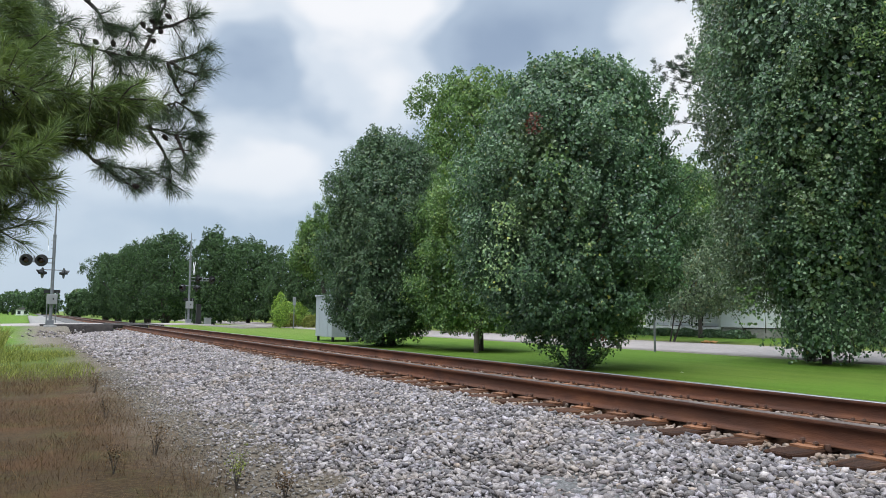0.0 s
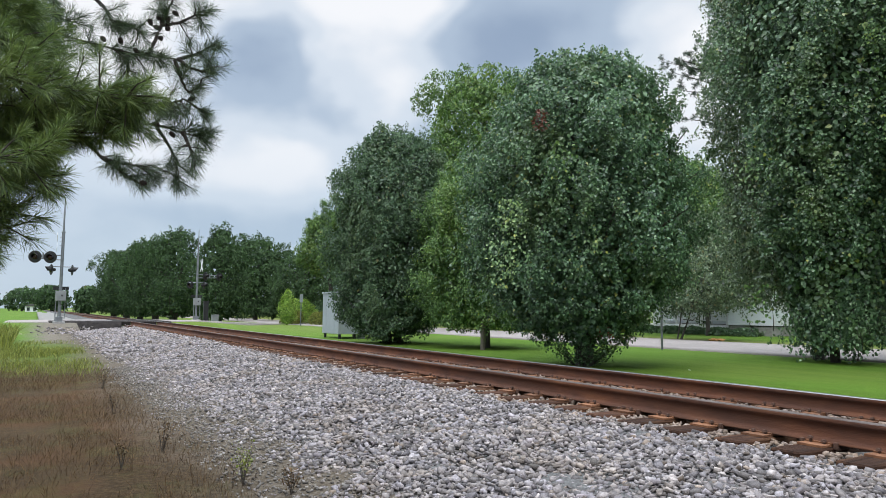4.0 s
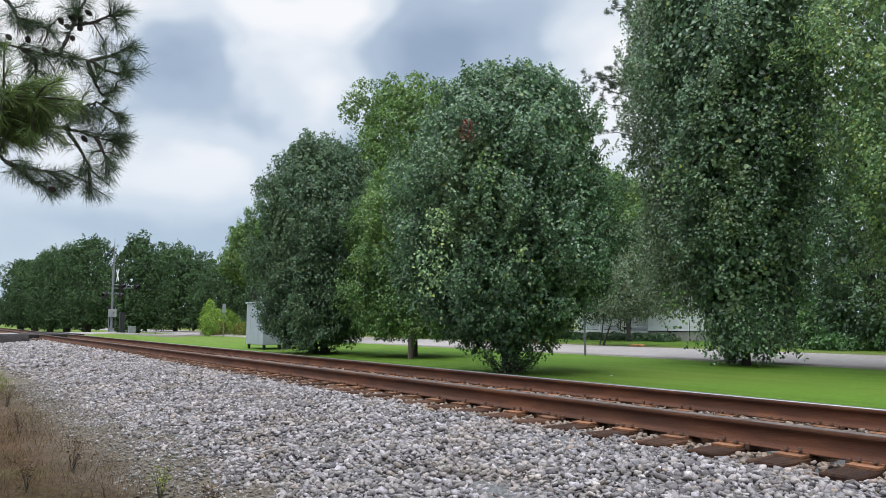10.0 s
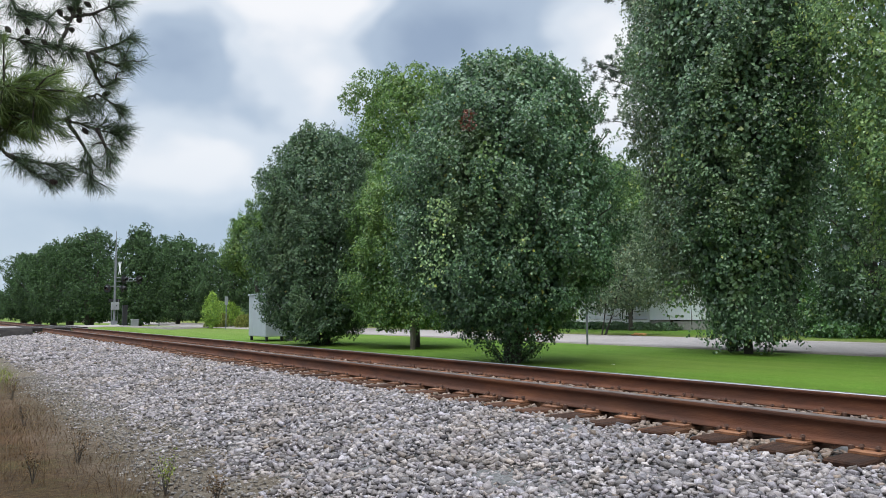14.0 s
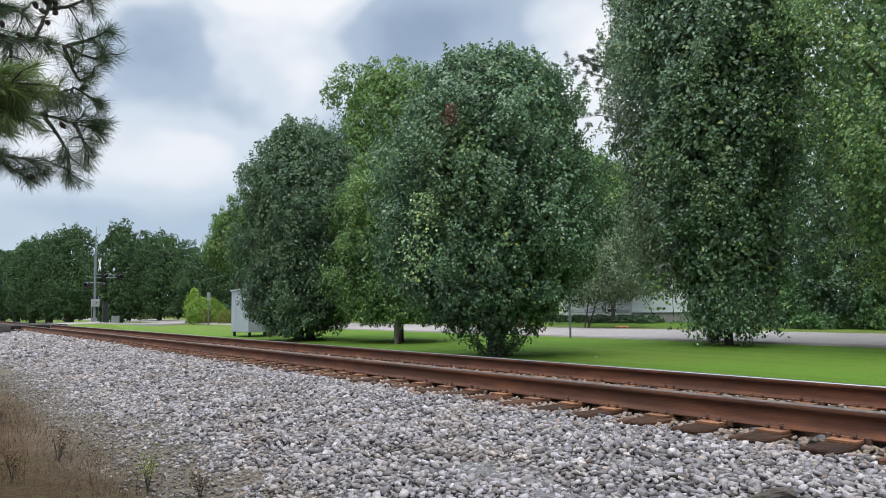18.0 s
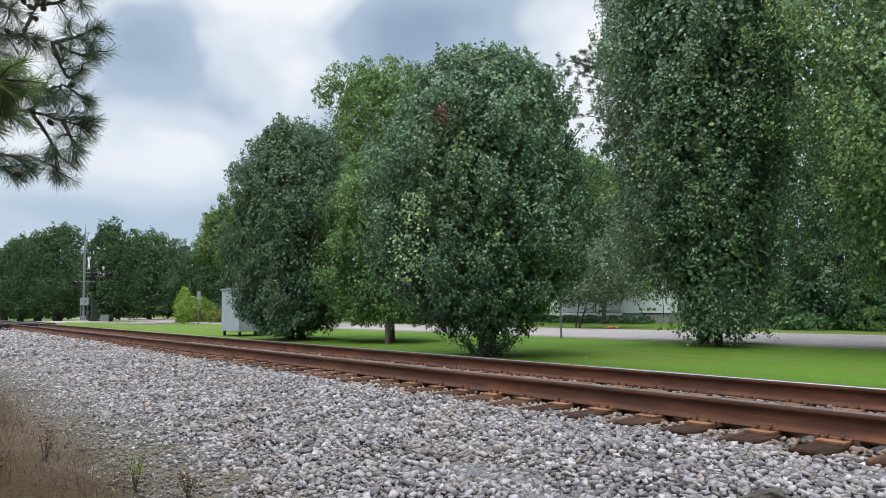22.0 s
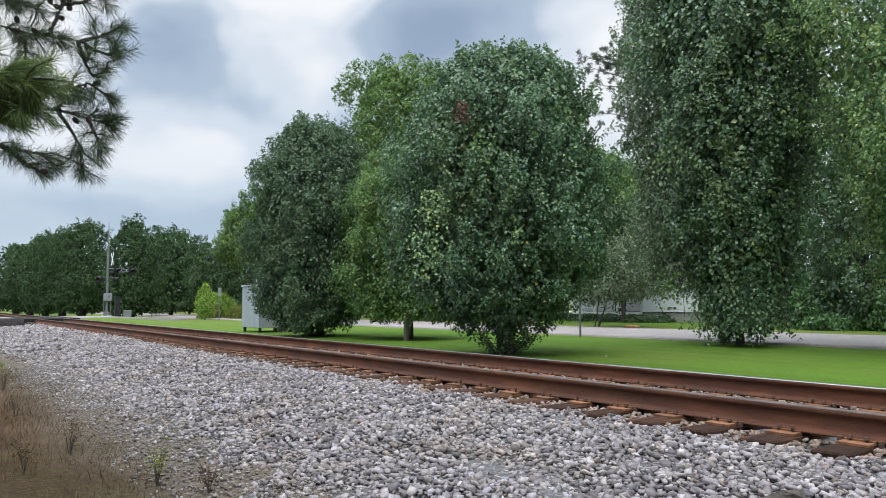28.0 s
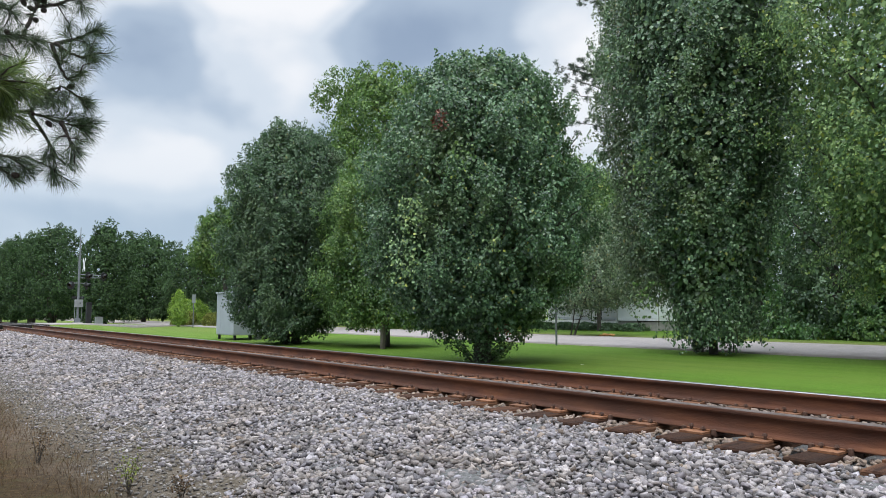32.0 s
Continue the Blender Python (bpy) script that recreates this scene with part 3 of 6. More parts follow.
def tie_body():
    bm = bmesh.new()
    bmesh.ops.create_cube(bm, size=1)
    bmesh.ops.scale(bm, vec=(2.6, 0.228, 0.178), verts=bm.verts)
    bmesh.ops.bevel(bm, geom=bm.edges[:], offset=0.012, segments=1, affect="EDGES")
    bmesh.ops.subdivide_edges(bm, edges=[e for e in bm.edges if e.calc_length() > 1], cuts=5)
    for v in bm.verts:
        v.co += 0.006 * Vector(noise.noise_vector(v.co * 5.0))
    return bm


def plate_mesh():
    """A tie plate: thicker under the rail seat, with two shoulders."""
    bm = box(0.4, 0.2, 0.016, (0, 0, 0.008))
    for s in (-1, 1):
        box(0.018, 0.197, 0.012, (s * 0.086, 0, 0.0215), 0.0, bm)
    return bm


def spike_mesh():
    bm = box(0.016, 0.016, 0.06, (0, 0, 0.0))
    box(0.036, 0.03, 0.018, (-0.006, 0, 0.034), 0.0, bm)
    for v in bm.verts:
        if v.co.z > 0.04:
            v.co.x, v.co.y = -0.006 + (v.co.x + 0.006) * 0.6, v.co.y * 0.6
    return bm


def anchor_mesh():
    bm = box(0.17, 0.03, 0.03, (0, 0, -0.012), 0.006)
    for s in (-1, 1):
        box(0.03, 0.034, 0.05, (s * 0.083, 0, 0.006), 0.008, bm)
    return bm


def as_mesh(name, bm, mat):
    me = bpy.data.meshes.new(name)
    bm.to_mesh(me)
    bm.free()
    me.materials.append(mat)
    return me


def build_ties():
    body, plate = [as_mesh("tie_timber", tie_body(), TIE) for _ in range(1)][0], as_mesh("tie_plate", plate_mesh(), PLATE)
    spike, anchor = as_mesh("spike", spike_mesh(), SPIKE), as_mesh("rail_anchor", anchor_mesh(), SPIKE)
    mid, top = (RAIL_NEAR + RAIL_FAR) / 2, RAIL_TOP - RAIL_H - 0.017
    r = random.Random(5)
    for i in range(-22, 190):
        y = TIE_FIRST + i * TIE_STEP
        if CROSS_A - 0.4 < y < CROSS_B + 0.4:
            continue
        near = 0.5 < y < 24
        at = (mid + r.uniform(-0.045, 0.045), y + r.uniform(-0.015, 0.015), top)
        tie = thing("railroad_tie", at, "weathered creosoted timber tie under the rails", "railroad tie", "ties under the track", r.uniform(-1.0, 1.0))
        hang("timber", body, tie, m=pose(0, 0, -0.089, 0, 0, 180 * (i % 2)))
        for x in (RAIL_NEAR, RAIL_FAR):
            p = hang("tie_plate", plate, tie, "rusty steel tie plate" if near else "", pose(x - at[0], r.uniform(-0.01, 0.01), 0.0005, 0, 0, r.uniform(-1.5, 1.5)))
            if near:
                for sx, sy in ((-0.098, -0.05), (-0.098, 0.052), (0.098, -0.045), (0.098, 0.05)):
                    lift = r.choice((-0.008, -0.004, 0.0, 0.01))
                    hang("spike", spike, p, m=pose(sx, sy, 0.008 + lift, 0, 0, 0 if sx < 0 else 180))
                if i % 2 == 0:
                    for s in (-1, 1):
                        hang("rail_anchor", anchor, p, m=pose(0, s * 0.13, 0.005))


# ---- ballast ----


def stones(name, xy, z, size, mat, label, seed, flat=0.5, parent=None):
    """Broken stones: uneven, flat-faced lumps lying on a bed."""
    g = np.random.default_rng(seed)
    n = len(xy)
    # broken blocks: boxes with their corners knocked about
    box8 = np.array([(a, b, c) for c in (-1, 1) for a, b in ((-1, -1), (1, -1), (1, 1), (-1, 1))], float) * 0.78
    tri12 = np.array([(0, 2, 1), (0, 3, 2), (4, 5, 6), (4, 6, 7), (0, 1, 5), (0, 5, 4), (1, 2, 6), (1, 6, 5), (2, 3, 7), (2, 7, 6), (3, 0, 4), (3, 4, 7)])
    k = 8
    shapes = box8[None] * g.uniform(0.58, 1.22, (n, 8, 3))
    tri = np.repeat(tri12[None], n, 0)
    scale = size[:, None] * 0.5 * np.stack([g.uniform(0.8, 1.35, n), g.uniform(0.7, 1.1, n), g.uniform(flat * 0.7, flat * 1.3, n)], -1)
    v = shapes * scale[:, None]
    # tilt a little, then turn about the upright axis
    tx, ty, tz = g.normal(0, 0.4, n), g.normal(0, 0.4, n), g.uniform(0, 6.283, n)
    def spin(v, ang, a, b):
        c, s = np.cos(ang)[:, None], np.sin(ang)[:, None]
        p, q = v[..., a].copy(), v[..., b].copy()
        v[..., a], v[..., b] = c * p - s * q, s * p + c * q
    spin(v, tx, 1, 2)
    spin(v, ty, 0, 2)
    spin(v, tz, 0, 1)
    v += np.concatenate([xy, (z + size * g.uniform(0.0, 0.32, n))[:, None]], -1)[:, None]
    f = tri + np.arange(n)[:, None, None] * k
    ob = hang(name, mesh_from(name, v.reshape(-1, 3), f.reshape(-1, 3), 3, mat), parent)
    return tagged(ob, label, "gravel", kind="stuff")


def jitter_grid(x0, x1, y0, y1, step, g):
    xs, ys = np.arange(x0, x1, step), np.arange(y0, y1, step)
    xy = np.stack(np.meshgrid(xs, ys), -1).reshape(-1, 2)
    return xy + g.uniform(-0.5, 0.5, xy.shape) * step


def off_ties(xy):
    """True where no tie lies bare."""
    ph = np.abs((xy[:, 1] - TIE_FIRST + TIE_STEP / 2) % TIE_STEP - TIE_STEP / 2)
    return (ph > 0.15) | (xy[:, 0] < 4.58) | (xy[:, 0] > 7.28)


def build_ballast():
    xs = np.concatenate([np.linspace(1.75, 4.6, 20), np.linspace(4.9, 9.2, 18)])
    for y0, y1 in ((-14, CROSS_A - 0.05), (CROSS_B + 0.05, 320)):
        ys = np.linspace(y0, y1, 160 if y1 < 60 else 60)
        if y1 > 60:
            xs = np.concatenate([np.linspace(2.8, 4.6, 8), np.linspace(4.9, 9.2, 18)])
            lane = hang("gravel_lane", strip("gravel_lane", np.linspace(0.3, 2.7, 6), np.linspace(CROSS_B + 0.05, 180, 30), lambda x, y: 0.345 + 0 * x, PALE_GRAVEL, 0.2))
            tagged(lane, "pale gravel lane beside the track", "lane", kind="structure")
        def lay(x, y):
            return np.maximum(bed_at(x, y), np.where((y > CROSS_B) & (x < 4.6), 0.36 - 0.06 * (x < -1.5), -1)) - 0.03 + 0.012 * np.sin(x * 9 + y * 7)
        ob = hang("ballast_bed", strip("ballast_bed", xs, ys, lay, GRAVEL_BED, 0.1))
        tagged(ob, "bed of grey crushed stone under the track", "ballast", kind="structure")
    g = np.random.default_rng(11)
    # shoulder toward the eye: dense near, coarser far away
    sets = []
    for y0, y1, step, s0, s1 in ((-6, 0.6, 0.08, 0.07, 0.11), (0.6, 5.5, 0.039, 0.032, 0.072), (5.5, 11, 0.044, 0.036, 0.072), (11, 20, 0.062, 0.048, 0.085), (20, 47, 0.115, 0.09, 0.15)):
        xy = jitter_grid(0.9 if y0 > 5 else 1.0, 4.72, y0, y1, step, g)
        edge = 1.6 + 0.3 * np.array([noise.noise(Vector((0.3, b * 0.7, 0))) for b in xy[:, 1]])
        thin = g.uniform(0, 1, len(xy)) < smooth01((xy[:, 0] - edge + 0.5) / 0.9)
        xy = xy[thin & off_ties(xy)]
        sets.append((xy, s0 + (s1 - s0) * g.uniform(0, 1, len(xy)) ** 1.9))
    xy, size = np.concatenate([a for a, _ in sets]), np.concatenate([b for _, b in sets])
    size = size * (0.42 + 0.58 * smooth01((xy[:, 0] - 1.15) / 0.95))
    hump = 0.028 * np.array([noise.noise(Vector((a * 2.2, b * 2.2, 1))) for a, b in xy])
    stones("ballast_stones", xy, bed_at(xy[:, 0], xy[:, 1]) - 0.025 + hump, size, STONE, "loose pale grey crushed stone ballast", 3)
    # small dirty stones along the foot of the ballast
    foot = jitter_grid(0.95, 2.2, 2.6, 16, 0.036, g)
    foot = foot[g.uniform(0, 1, len(foot)) < 0.55 * smooth01((foot[:, 0] - 0.95) / 0.6) * (1 - 0.6 * smooth01((foot[:, 0] - 1.7) / 0.5))]
    stones("dirty_gravel", foot, bed_z(foot[:, 0]) - 0.012, g.uniform(0.01, 0.034, len(foot)) , DIRT_STONE, "small dirty gravel at the foot of the ballast", 5)
    # rusty stones in the cribs and beside the rails
    crib = jitter_grid(4.55, 7.35, -6, 20, 0.056, g)
    crib = crib[off_ties(crib)]
    near_rail = (np.abs(crib[:, 0] - RAIL_NEAR) > 0.05) & (np.abs(crib[:, 0] - RAIL_FAR) > 0.05)
    crib = crib[near_rail]
    stones("ballast_stones", crib, np.where((crib[:, 0] > RAIL_NEAR) & (crib[:, 0] < RAIL_FAR), 0.228, 0.202), g.uniform(0.03, 0.068, len(crib)), STONE_RUSTY, "rust-stained crushed stone between the ties", 4)
    far = jitter_grid(7.3, 9.0, -6, 45, 0.12, g)
    stones("ballast_stones", far, bed_z(far[:, 0]) - 0.02, g.uniform(0.07, 0.13, len(far)), STONE, "pale crushed stone on the far shoulder", 6)
    # pale rubble by the crossing
    pale = np.stack([g.normal(1.2, 0.7, 130), g.normal(40.6, 1.0, 130)], -1)
    stones("rubble", pale, ground_z(pale[:, 0], pale[:, 1]), g.uniform(0.05, 0.16, 130), STONE, "pale broken rubble beside the crossing", 8)


# ---- leaves ----


def leaves_mesh(name, pos, nrm, size, mat, g, fold=0.13, slim=0.8, axis=None, full=False):
    """Many small folded leaves, pointed at the tip: four corners and two faces each, or six corners and four faces (full)."""
    n = len(pos)
    if axis is None:
        axis = g.normal(size=(n, 3))
    nrm = nrm / (np.linalg.norm(nrm, axis=1)[:, None] + 1e-9)
    b = np.cross(nrm, axis)
    b /= np.linalg.norm(b, axis=1)[:, None] + 1e-9
    a = np.cross(b, nrm)
    s = size[:, None]
    up = nrm * s * fold
    if full:
        w = b * s * 0.5 * slim
        v = np.stack([pos - a * s * 0.5, pos - a * s * 0.22 + w * 0.86 + up, pos + a * s * 0.14 + w * 0.8 + up, pos + a * s * 0.55 - up * 0.6, pos + a * s * 0.14 - w * 0.8 + up, pos - a * s * 0.22 - w * 0.86 + up], 1)
        i = np.arange(n)[:, None] * 6
        f = np.stack([i + [0, 3, 1], i + [1, 3, 2], i + [0, 5, 3], i + [5, 4, 3]], 1)
    else:
        w, mid = b * s * 0.5 * slim, pos - a * s * 0.1 + up
        v = np.stack([pos - a * s * 0.5, mid + w, pos + a * s * 0.55, mid - w], 1)
        i = np.arange(n)[:, None] * 4
        f = np.stack([i + [0, 2, 1], i + [0, 3, 2]], 1)
    return mesh_from(name, v.reshape(-1, 3), f.reshape(-1, 3), 3, mat)


def crown_profile(h, belly, foot, taper, flare):
    low = np.sqrt(np.clip(1 - ((belly - h) / belly) ** 2, 0, 1)) if not flare else np.clip(h / belly, 0, 1) ** flare
    low = foot + (1 - foot) * low
    high = np.clip(1 - ((h - belly) / (1 - belly)) ** 2, 0, 1) ** (0.5 * taper)
    return np.where(h < belly, low, high)


def unit(v):
    return v / (np.linalg.norm(v, axis=-1, keepdims=True) + 1e-9)


def crown_shoots(g, width, z0, z1, belly, count, per, shoot, sleeve, rough, taper, foot, flare, bough, rise, crease, open_low, deep=0.84):
    """Leafy shoots on an egg-shaped crown that is parted into upright boughs with dark creases between them.
    Gives leaf places, leaf axes, leaf faces and the shoots' tips."""
    tall = z1 - z0
    nb = max(8, int(2.4 / bough ** 2))
    bh, bp = g.uniform(0.03, 1, nb), g.uniform(0, 2 * np.pi, nb)
    push = g.uniform(-1, 1, nb)
    def at(h, p, r):
        return np.stack([np.cos(p) * r, np.sin(p) * r, h * tall * 0.55], -1)
    cen = at(bh, bp, width / 2 * crown_profile(bh, belly, foot, taper, flare))
    h = g.uniform(0, 1, count * 5)
    pr = crown_profile(h, belly, foot, taper, flare)
    h = h[g.uniform(0, 1, len(h)) < (pr + 0.1) * (1 - open_low * np.clip(1 - h / 0.35, 0, 1))][:count * 2]
    phi = g.uniform(0, 2 * np.pi, len(h))
    pr = crown_profile(h, belly, foot, taper, flare)
    d2 = np.linalg.norm(at(h, phi, width / 2 * pr)[:, None] - cen[None], axis=2)
    near = d2.argmin(1)
    two = np.partition(d2, 1, axis=1)[:, :2]
    edge = np.clip((two[:, 1] - two[:, 0]) / (width * bough * 0.7), 0, 1)
    keep = np.nonzero(g.uniform(0, 1, len(h)) < 1 - crease * (1 - edge) ** 2)[0][:count]
    h, phi, pr, near, edge = h[keep], phi[keep], pr[keep], near[keep], edge[keep]
    n = len(h)
    out = np.stack([np.cos(phi), np.sin(phi), 0 * phi], -1)
    r = width / 2 * pr * (1 + rough * push[near]) * (1 - 0.55 * crease * (1 - edge) ** 2) * (1.03 - (1.03 - deep) * g.uniform(0, 1, n) ** 1.4)
    tip = out * r[:, None]
    tip[:, 2] = z0 + tall * h * (1 + 0.25 * rough * push[near])
    low = np.clip((0.3 - h) / 0.3, 0, 1)[:, None]
    way = unit(out * 0.55 + np.array([0, 0, 1.0]) * (rise * (1 - low) - 0.75 * low) + g.normal(0, 0.28, (n, 3)))
    ln = shoot * g.uniform(0.6, 1.35, n)
    # some leaders stand out of the rest
    tip = tip + way * (ln * 0.42 * (g.uniform(0, 1, n) < 0.09) * (h > 0.35))[:, None]
    k = np.repeat(np.arange(n), per)
    m = len(k)
    s = g.uniform(0, 1, m) ** 0.85
    ring = g.normal(0, 1, (m, 3))
    ring = unit(ring - (ring * way[k]).sum(1)[:, None] * way[k])
    fat = sleeve * (0.35 + 0.65 * np.sqrt(s)) * g.uniform(0.25, 1.0, m) * np.repeat(g.uniform(0.7, 1.2, n), per)
    pos = tip[k] - way[k] * (ln[k] * s)[:, None] + ring * fat[:, None]
    axis = ring * 0.7 + way[k] * 0.35 + np.array([0, 0, -0.75]) + g.normal(0, 0.4, (m, 3))
    face = ring * 0.45 + out[k] * 0.75 + np.array([0, 0, 0.38]) + g.normal(0, 0.55, (m, 3))
    return pos, axis, face, tip


def tree(name, at, width, top, mat, label, seed, bottom=0.2, belly=0.42, shoots=600, per=36, shoot=0.5, sleeve=0.16, leaf=0.1, trunk=0.16, bark=None, category="tree", group="", limbs=16, rough=0.12, taper=1.0, stems=1, foot=0.35, flare=0.0, bough=0.16, rise=1.0, crease=0.55, suckers=0, fill=0.5, full=False, shift=(0, 0), open_low=0.0, slim=0.75, bare=0, deep=0.84):
    """A tree: a trunk or several stems, limbs, and a crown of leafy shoots. fill: inner leaves against the outer ones;
    suckers: leafy shoots from the foot; bare: thin twigs that stand out of the leaves; shift: the crown's lean from its foot."""
    g = np.random.default_rng(seed)
    root = thing(name, (at[0], at[1], float(ground_z(*at[:2])) - 0.02), label, category, group)
    lean = np.array([*shift, 0.0])
    pos, axis, face, tips = crown_shoots(g, width, bottom, top, belly, shoots, per, shoot, sleeve, rough, taper, foot, flare, bough, rise, crease, open_low, deep)
    size = leaf * g.uniform(0.65, 1.25, len(pos))
    inner = int(len(pos) * fill * 0.3)
    if inner:
        # shaded leaves inside, which close the crown
        h, a = g.uniform(0.06, 0.93, inner), g.uniform(0, 6.283, inner)
        r = width / 2 * crown_profile(h, belly, foot, taper, flare) * np.sqrt(g.uniform(0.03, 0.6, inner))
        pos = np.concatenate([pos, np.stack([r * np.cos(a), r * np.sin(a), bottom + (top - bottom) * h], -1)])
        axis = np.concatenate([axis, g.normal(0, 0.6, (inner, 3)) + (0, 0, -0.6)])
        face = np.concatenate([face, g.normal(0, 0.5, (inner, 3)) + np.stack([np.cos(a), np.sin(a), 0 * a + 0.2], -1)])
        size = np.concatenate([size, leaf * g.uniform(1.3, 2.0, inner)])
    pos, tips = pos + lean, tips + lean
    ok = pos[:, 2] > 0.06
    hang("crown", leaves_mesh("crown", pos[ok], face[ok], size[ok], mat, g, axis=axis[ok], full=full, slim=slim), root)
    tubes = []
    fork = max(0.5, bottom + 0.18 * (top - bottom))
    for s in range(stems):
        a = 6.28 * s / max(stems, 1) + g.uniform(0, 1)
        off = 0.0 if stems == 1 else trunk * 0.9
        zs = np.linspace(0, bottom + (top - bottom) * 0.8, 9)
        sway = np.cumsum(g.normal(0, 0.05, (9, 2)), 0) + np.outer(np.linspace(0, 1, 9), [np.cos(a), np.sin(a)]) * (0 if stems == 1 else width * 0.12)
        pts = np.concatenate([off * np.array([[np.cos(a), np.sin(a)]]) + sway + np.outer(np.linspace(0, 1, 9), lean[:2]), zs[:, None]], 1)
        rad = trunk * np.interp(np.linspace(0, 1, 9), [0, 0.1, 0.4, 1], [1.35, 1.0, 0.7, 0.15]) / math.sqrt(stems)
        tubes.append((pts, rad, 10))
    hang("trunk", tubes_mesh("trunk", tubes, bark or BARK), root)
    for q in tips[g.permutation(len(tips))[:limbs]]:
        z = min(q[2] * 0.75, max(fork, q[2] - width * 0.42))
        p0 = np.array([0, 0, max(0.25, z)]) + lean * max(0.25, z) / (bottom + (top - bottom) * 0.8)
        line = p0 + np.linspace(0, 1, 6)[:, None] * (q - p0) + np.concatenate([[[0, 0, 0]], g.normal(0, 0.07, (4, 3)), [[0, 0, 0]]])
        hang("limb", tubes_mesh("limb", [(line, trunk * np.linspace(0.34, 0.05, 6), 6)], bark or BARK), root)
    for q in tips[g.permutation(len(tips))[:bare]]:
        end = q + g.normal(0, 0.12, 3) + (0, 0, 0.2)
        start = lean + (q - lean) * (0.72, 0.72, 1) - (0, 0, 0.7)
        line = start + np.linspace(0, 1, 4)[:, None] * (end - start) + np.concatenate([[[0, 0, 0]], g.normal(0, 0.03, (2, 3)), [[0, 0, 0]]])
        hang("twig", tubes_mesh("twig", [(line, (0.014, 0.01, 0.007, 0.003), 5)], bark or BARK), root)
    for k in range(suckers):
        # shoots from the foot of the trunk
        a, ln = g.uniform(0, 6.28), g.uniform(0.5, 1.3)
        s = np.linspace(0, 1, 6)[:, None]
        line = s * np.array([[math.cos(a) * 0.75, math.sin(a) * 0.75, 0.8]]) * ln + np.array([[math.cos(a) * trunk, math.sin(a) * trunk, 0.0]]) - s * s * (0, 0, 0.25)
        stem = hang("shoot", tubes_mesh("shoot", [(line, np.linspace(0.012, 0.004, 6), 5)], bark or BARK), root)
        m = int(80 * ln)
        p = line[g.integers(1, 6, m)] + g.normal(0, 0.08, (m, 3))
        p[:, 2] = np.maximum(p[:, 2], 0.05)
        tagged(hang("shoot_leaves", leaves_mesh("shoot_leaves", p, g.normal(0, 0.6, (m, 3)) + (0, 0, 0.6), leaf * g.uniform(0.7, 1.2, m), mat, g, full=full), stem), kind="stuff")
    return root


def sprays(parent, spots, seed):
    """Small sprays of leaves of another colour on a crown: place, leaves, spread, leaf size, material, label."""
    g = np.random.default_rng(seed)
    for q, n, spread, leaf, mat, say in spots:
        p = np.array(q) + g.normal(0, 1, (n, 3)).clip(-1.5, 1.5) * spread * (1, 1, 1.4)
        ob = hang("leaf_spray", leaves_mesh("leaf_spray", p, g.normal(0, 0.6, (n, 3)) + (-0.7, -0.6, 0.4), leaf * g.uniform(0.7, 1.2, n), mat, g, axis=g.normal(0, 0.5, (n, 3)) + (0, 0, -0.8), full=True), parent, say)
        tagged(ob, kind="stuff")


def low_boughs(parent, mat, count, aim_at, seed, leaf):
    """Drooping leafy boughs that hang before a tree's foot; aim_at: the way they reach out, in radians."""
    g = np.random.default_rng(seed)
    for _ in range(count):
        a, r = aim_at + g.uniform(-1.35, 1.35), g.uniform(0.3, 1.5)
        z0, z1 = g.uniform(1.3, 2.3), g.uniform(0.08, 0.42)
        s = np.linspace(0, 1, 7)
        line = np.stack([np.cos(a) * (0.2 + r * s ** 0.7), np.sin(a) * (0.2 + r * s ** 0.7), z0 + 0.25 * np.sin(s * 2.2) - (z0 - z1) * s ** 1.8], -1)
        ob = hang("low_bough", tubes_mesh("low_bough", [(line, np.linspace(0.018, 0.004, 7), 5)], BARK), parent)
        n = 190
        u = g.uniform(0.25, 1, n)
        p = np.stack([np.interp(u, s, line[:, k]) for k in range(3)], -1) + g.normal(0, 0.16, (n, 3)) * (1, 1, 0.9)
        p[:, 2] = np.maximum(p[:, 2], 0.08)
        out = np.array([math.cos(a), math.sin(a), -0.3])
        tagged(hang("leaves", leaves_mesh("leaves", p, out + g.normal(0, 0.6, (n, 3)), leaf * g.uniform(0.7, 1.25, n), mat, g, axis=g.normal(0, 0.4, (n, 3)) + (0, 0, -0.9), slim=0.85), ob), kind="stuff")


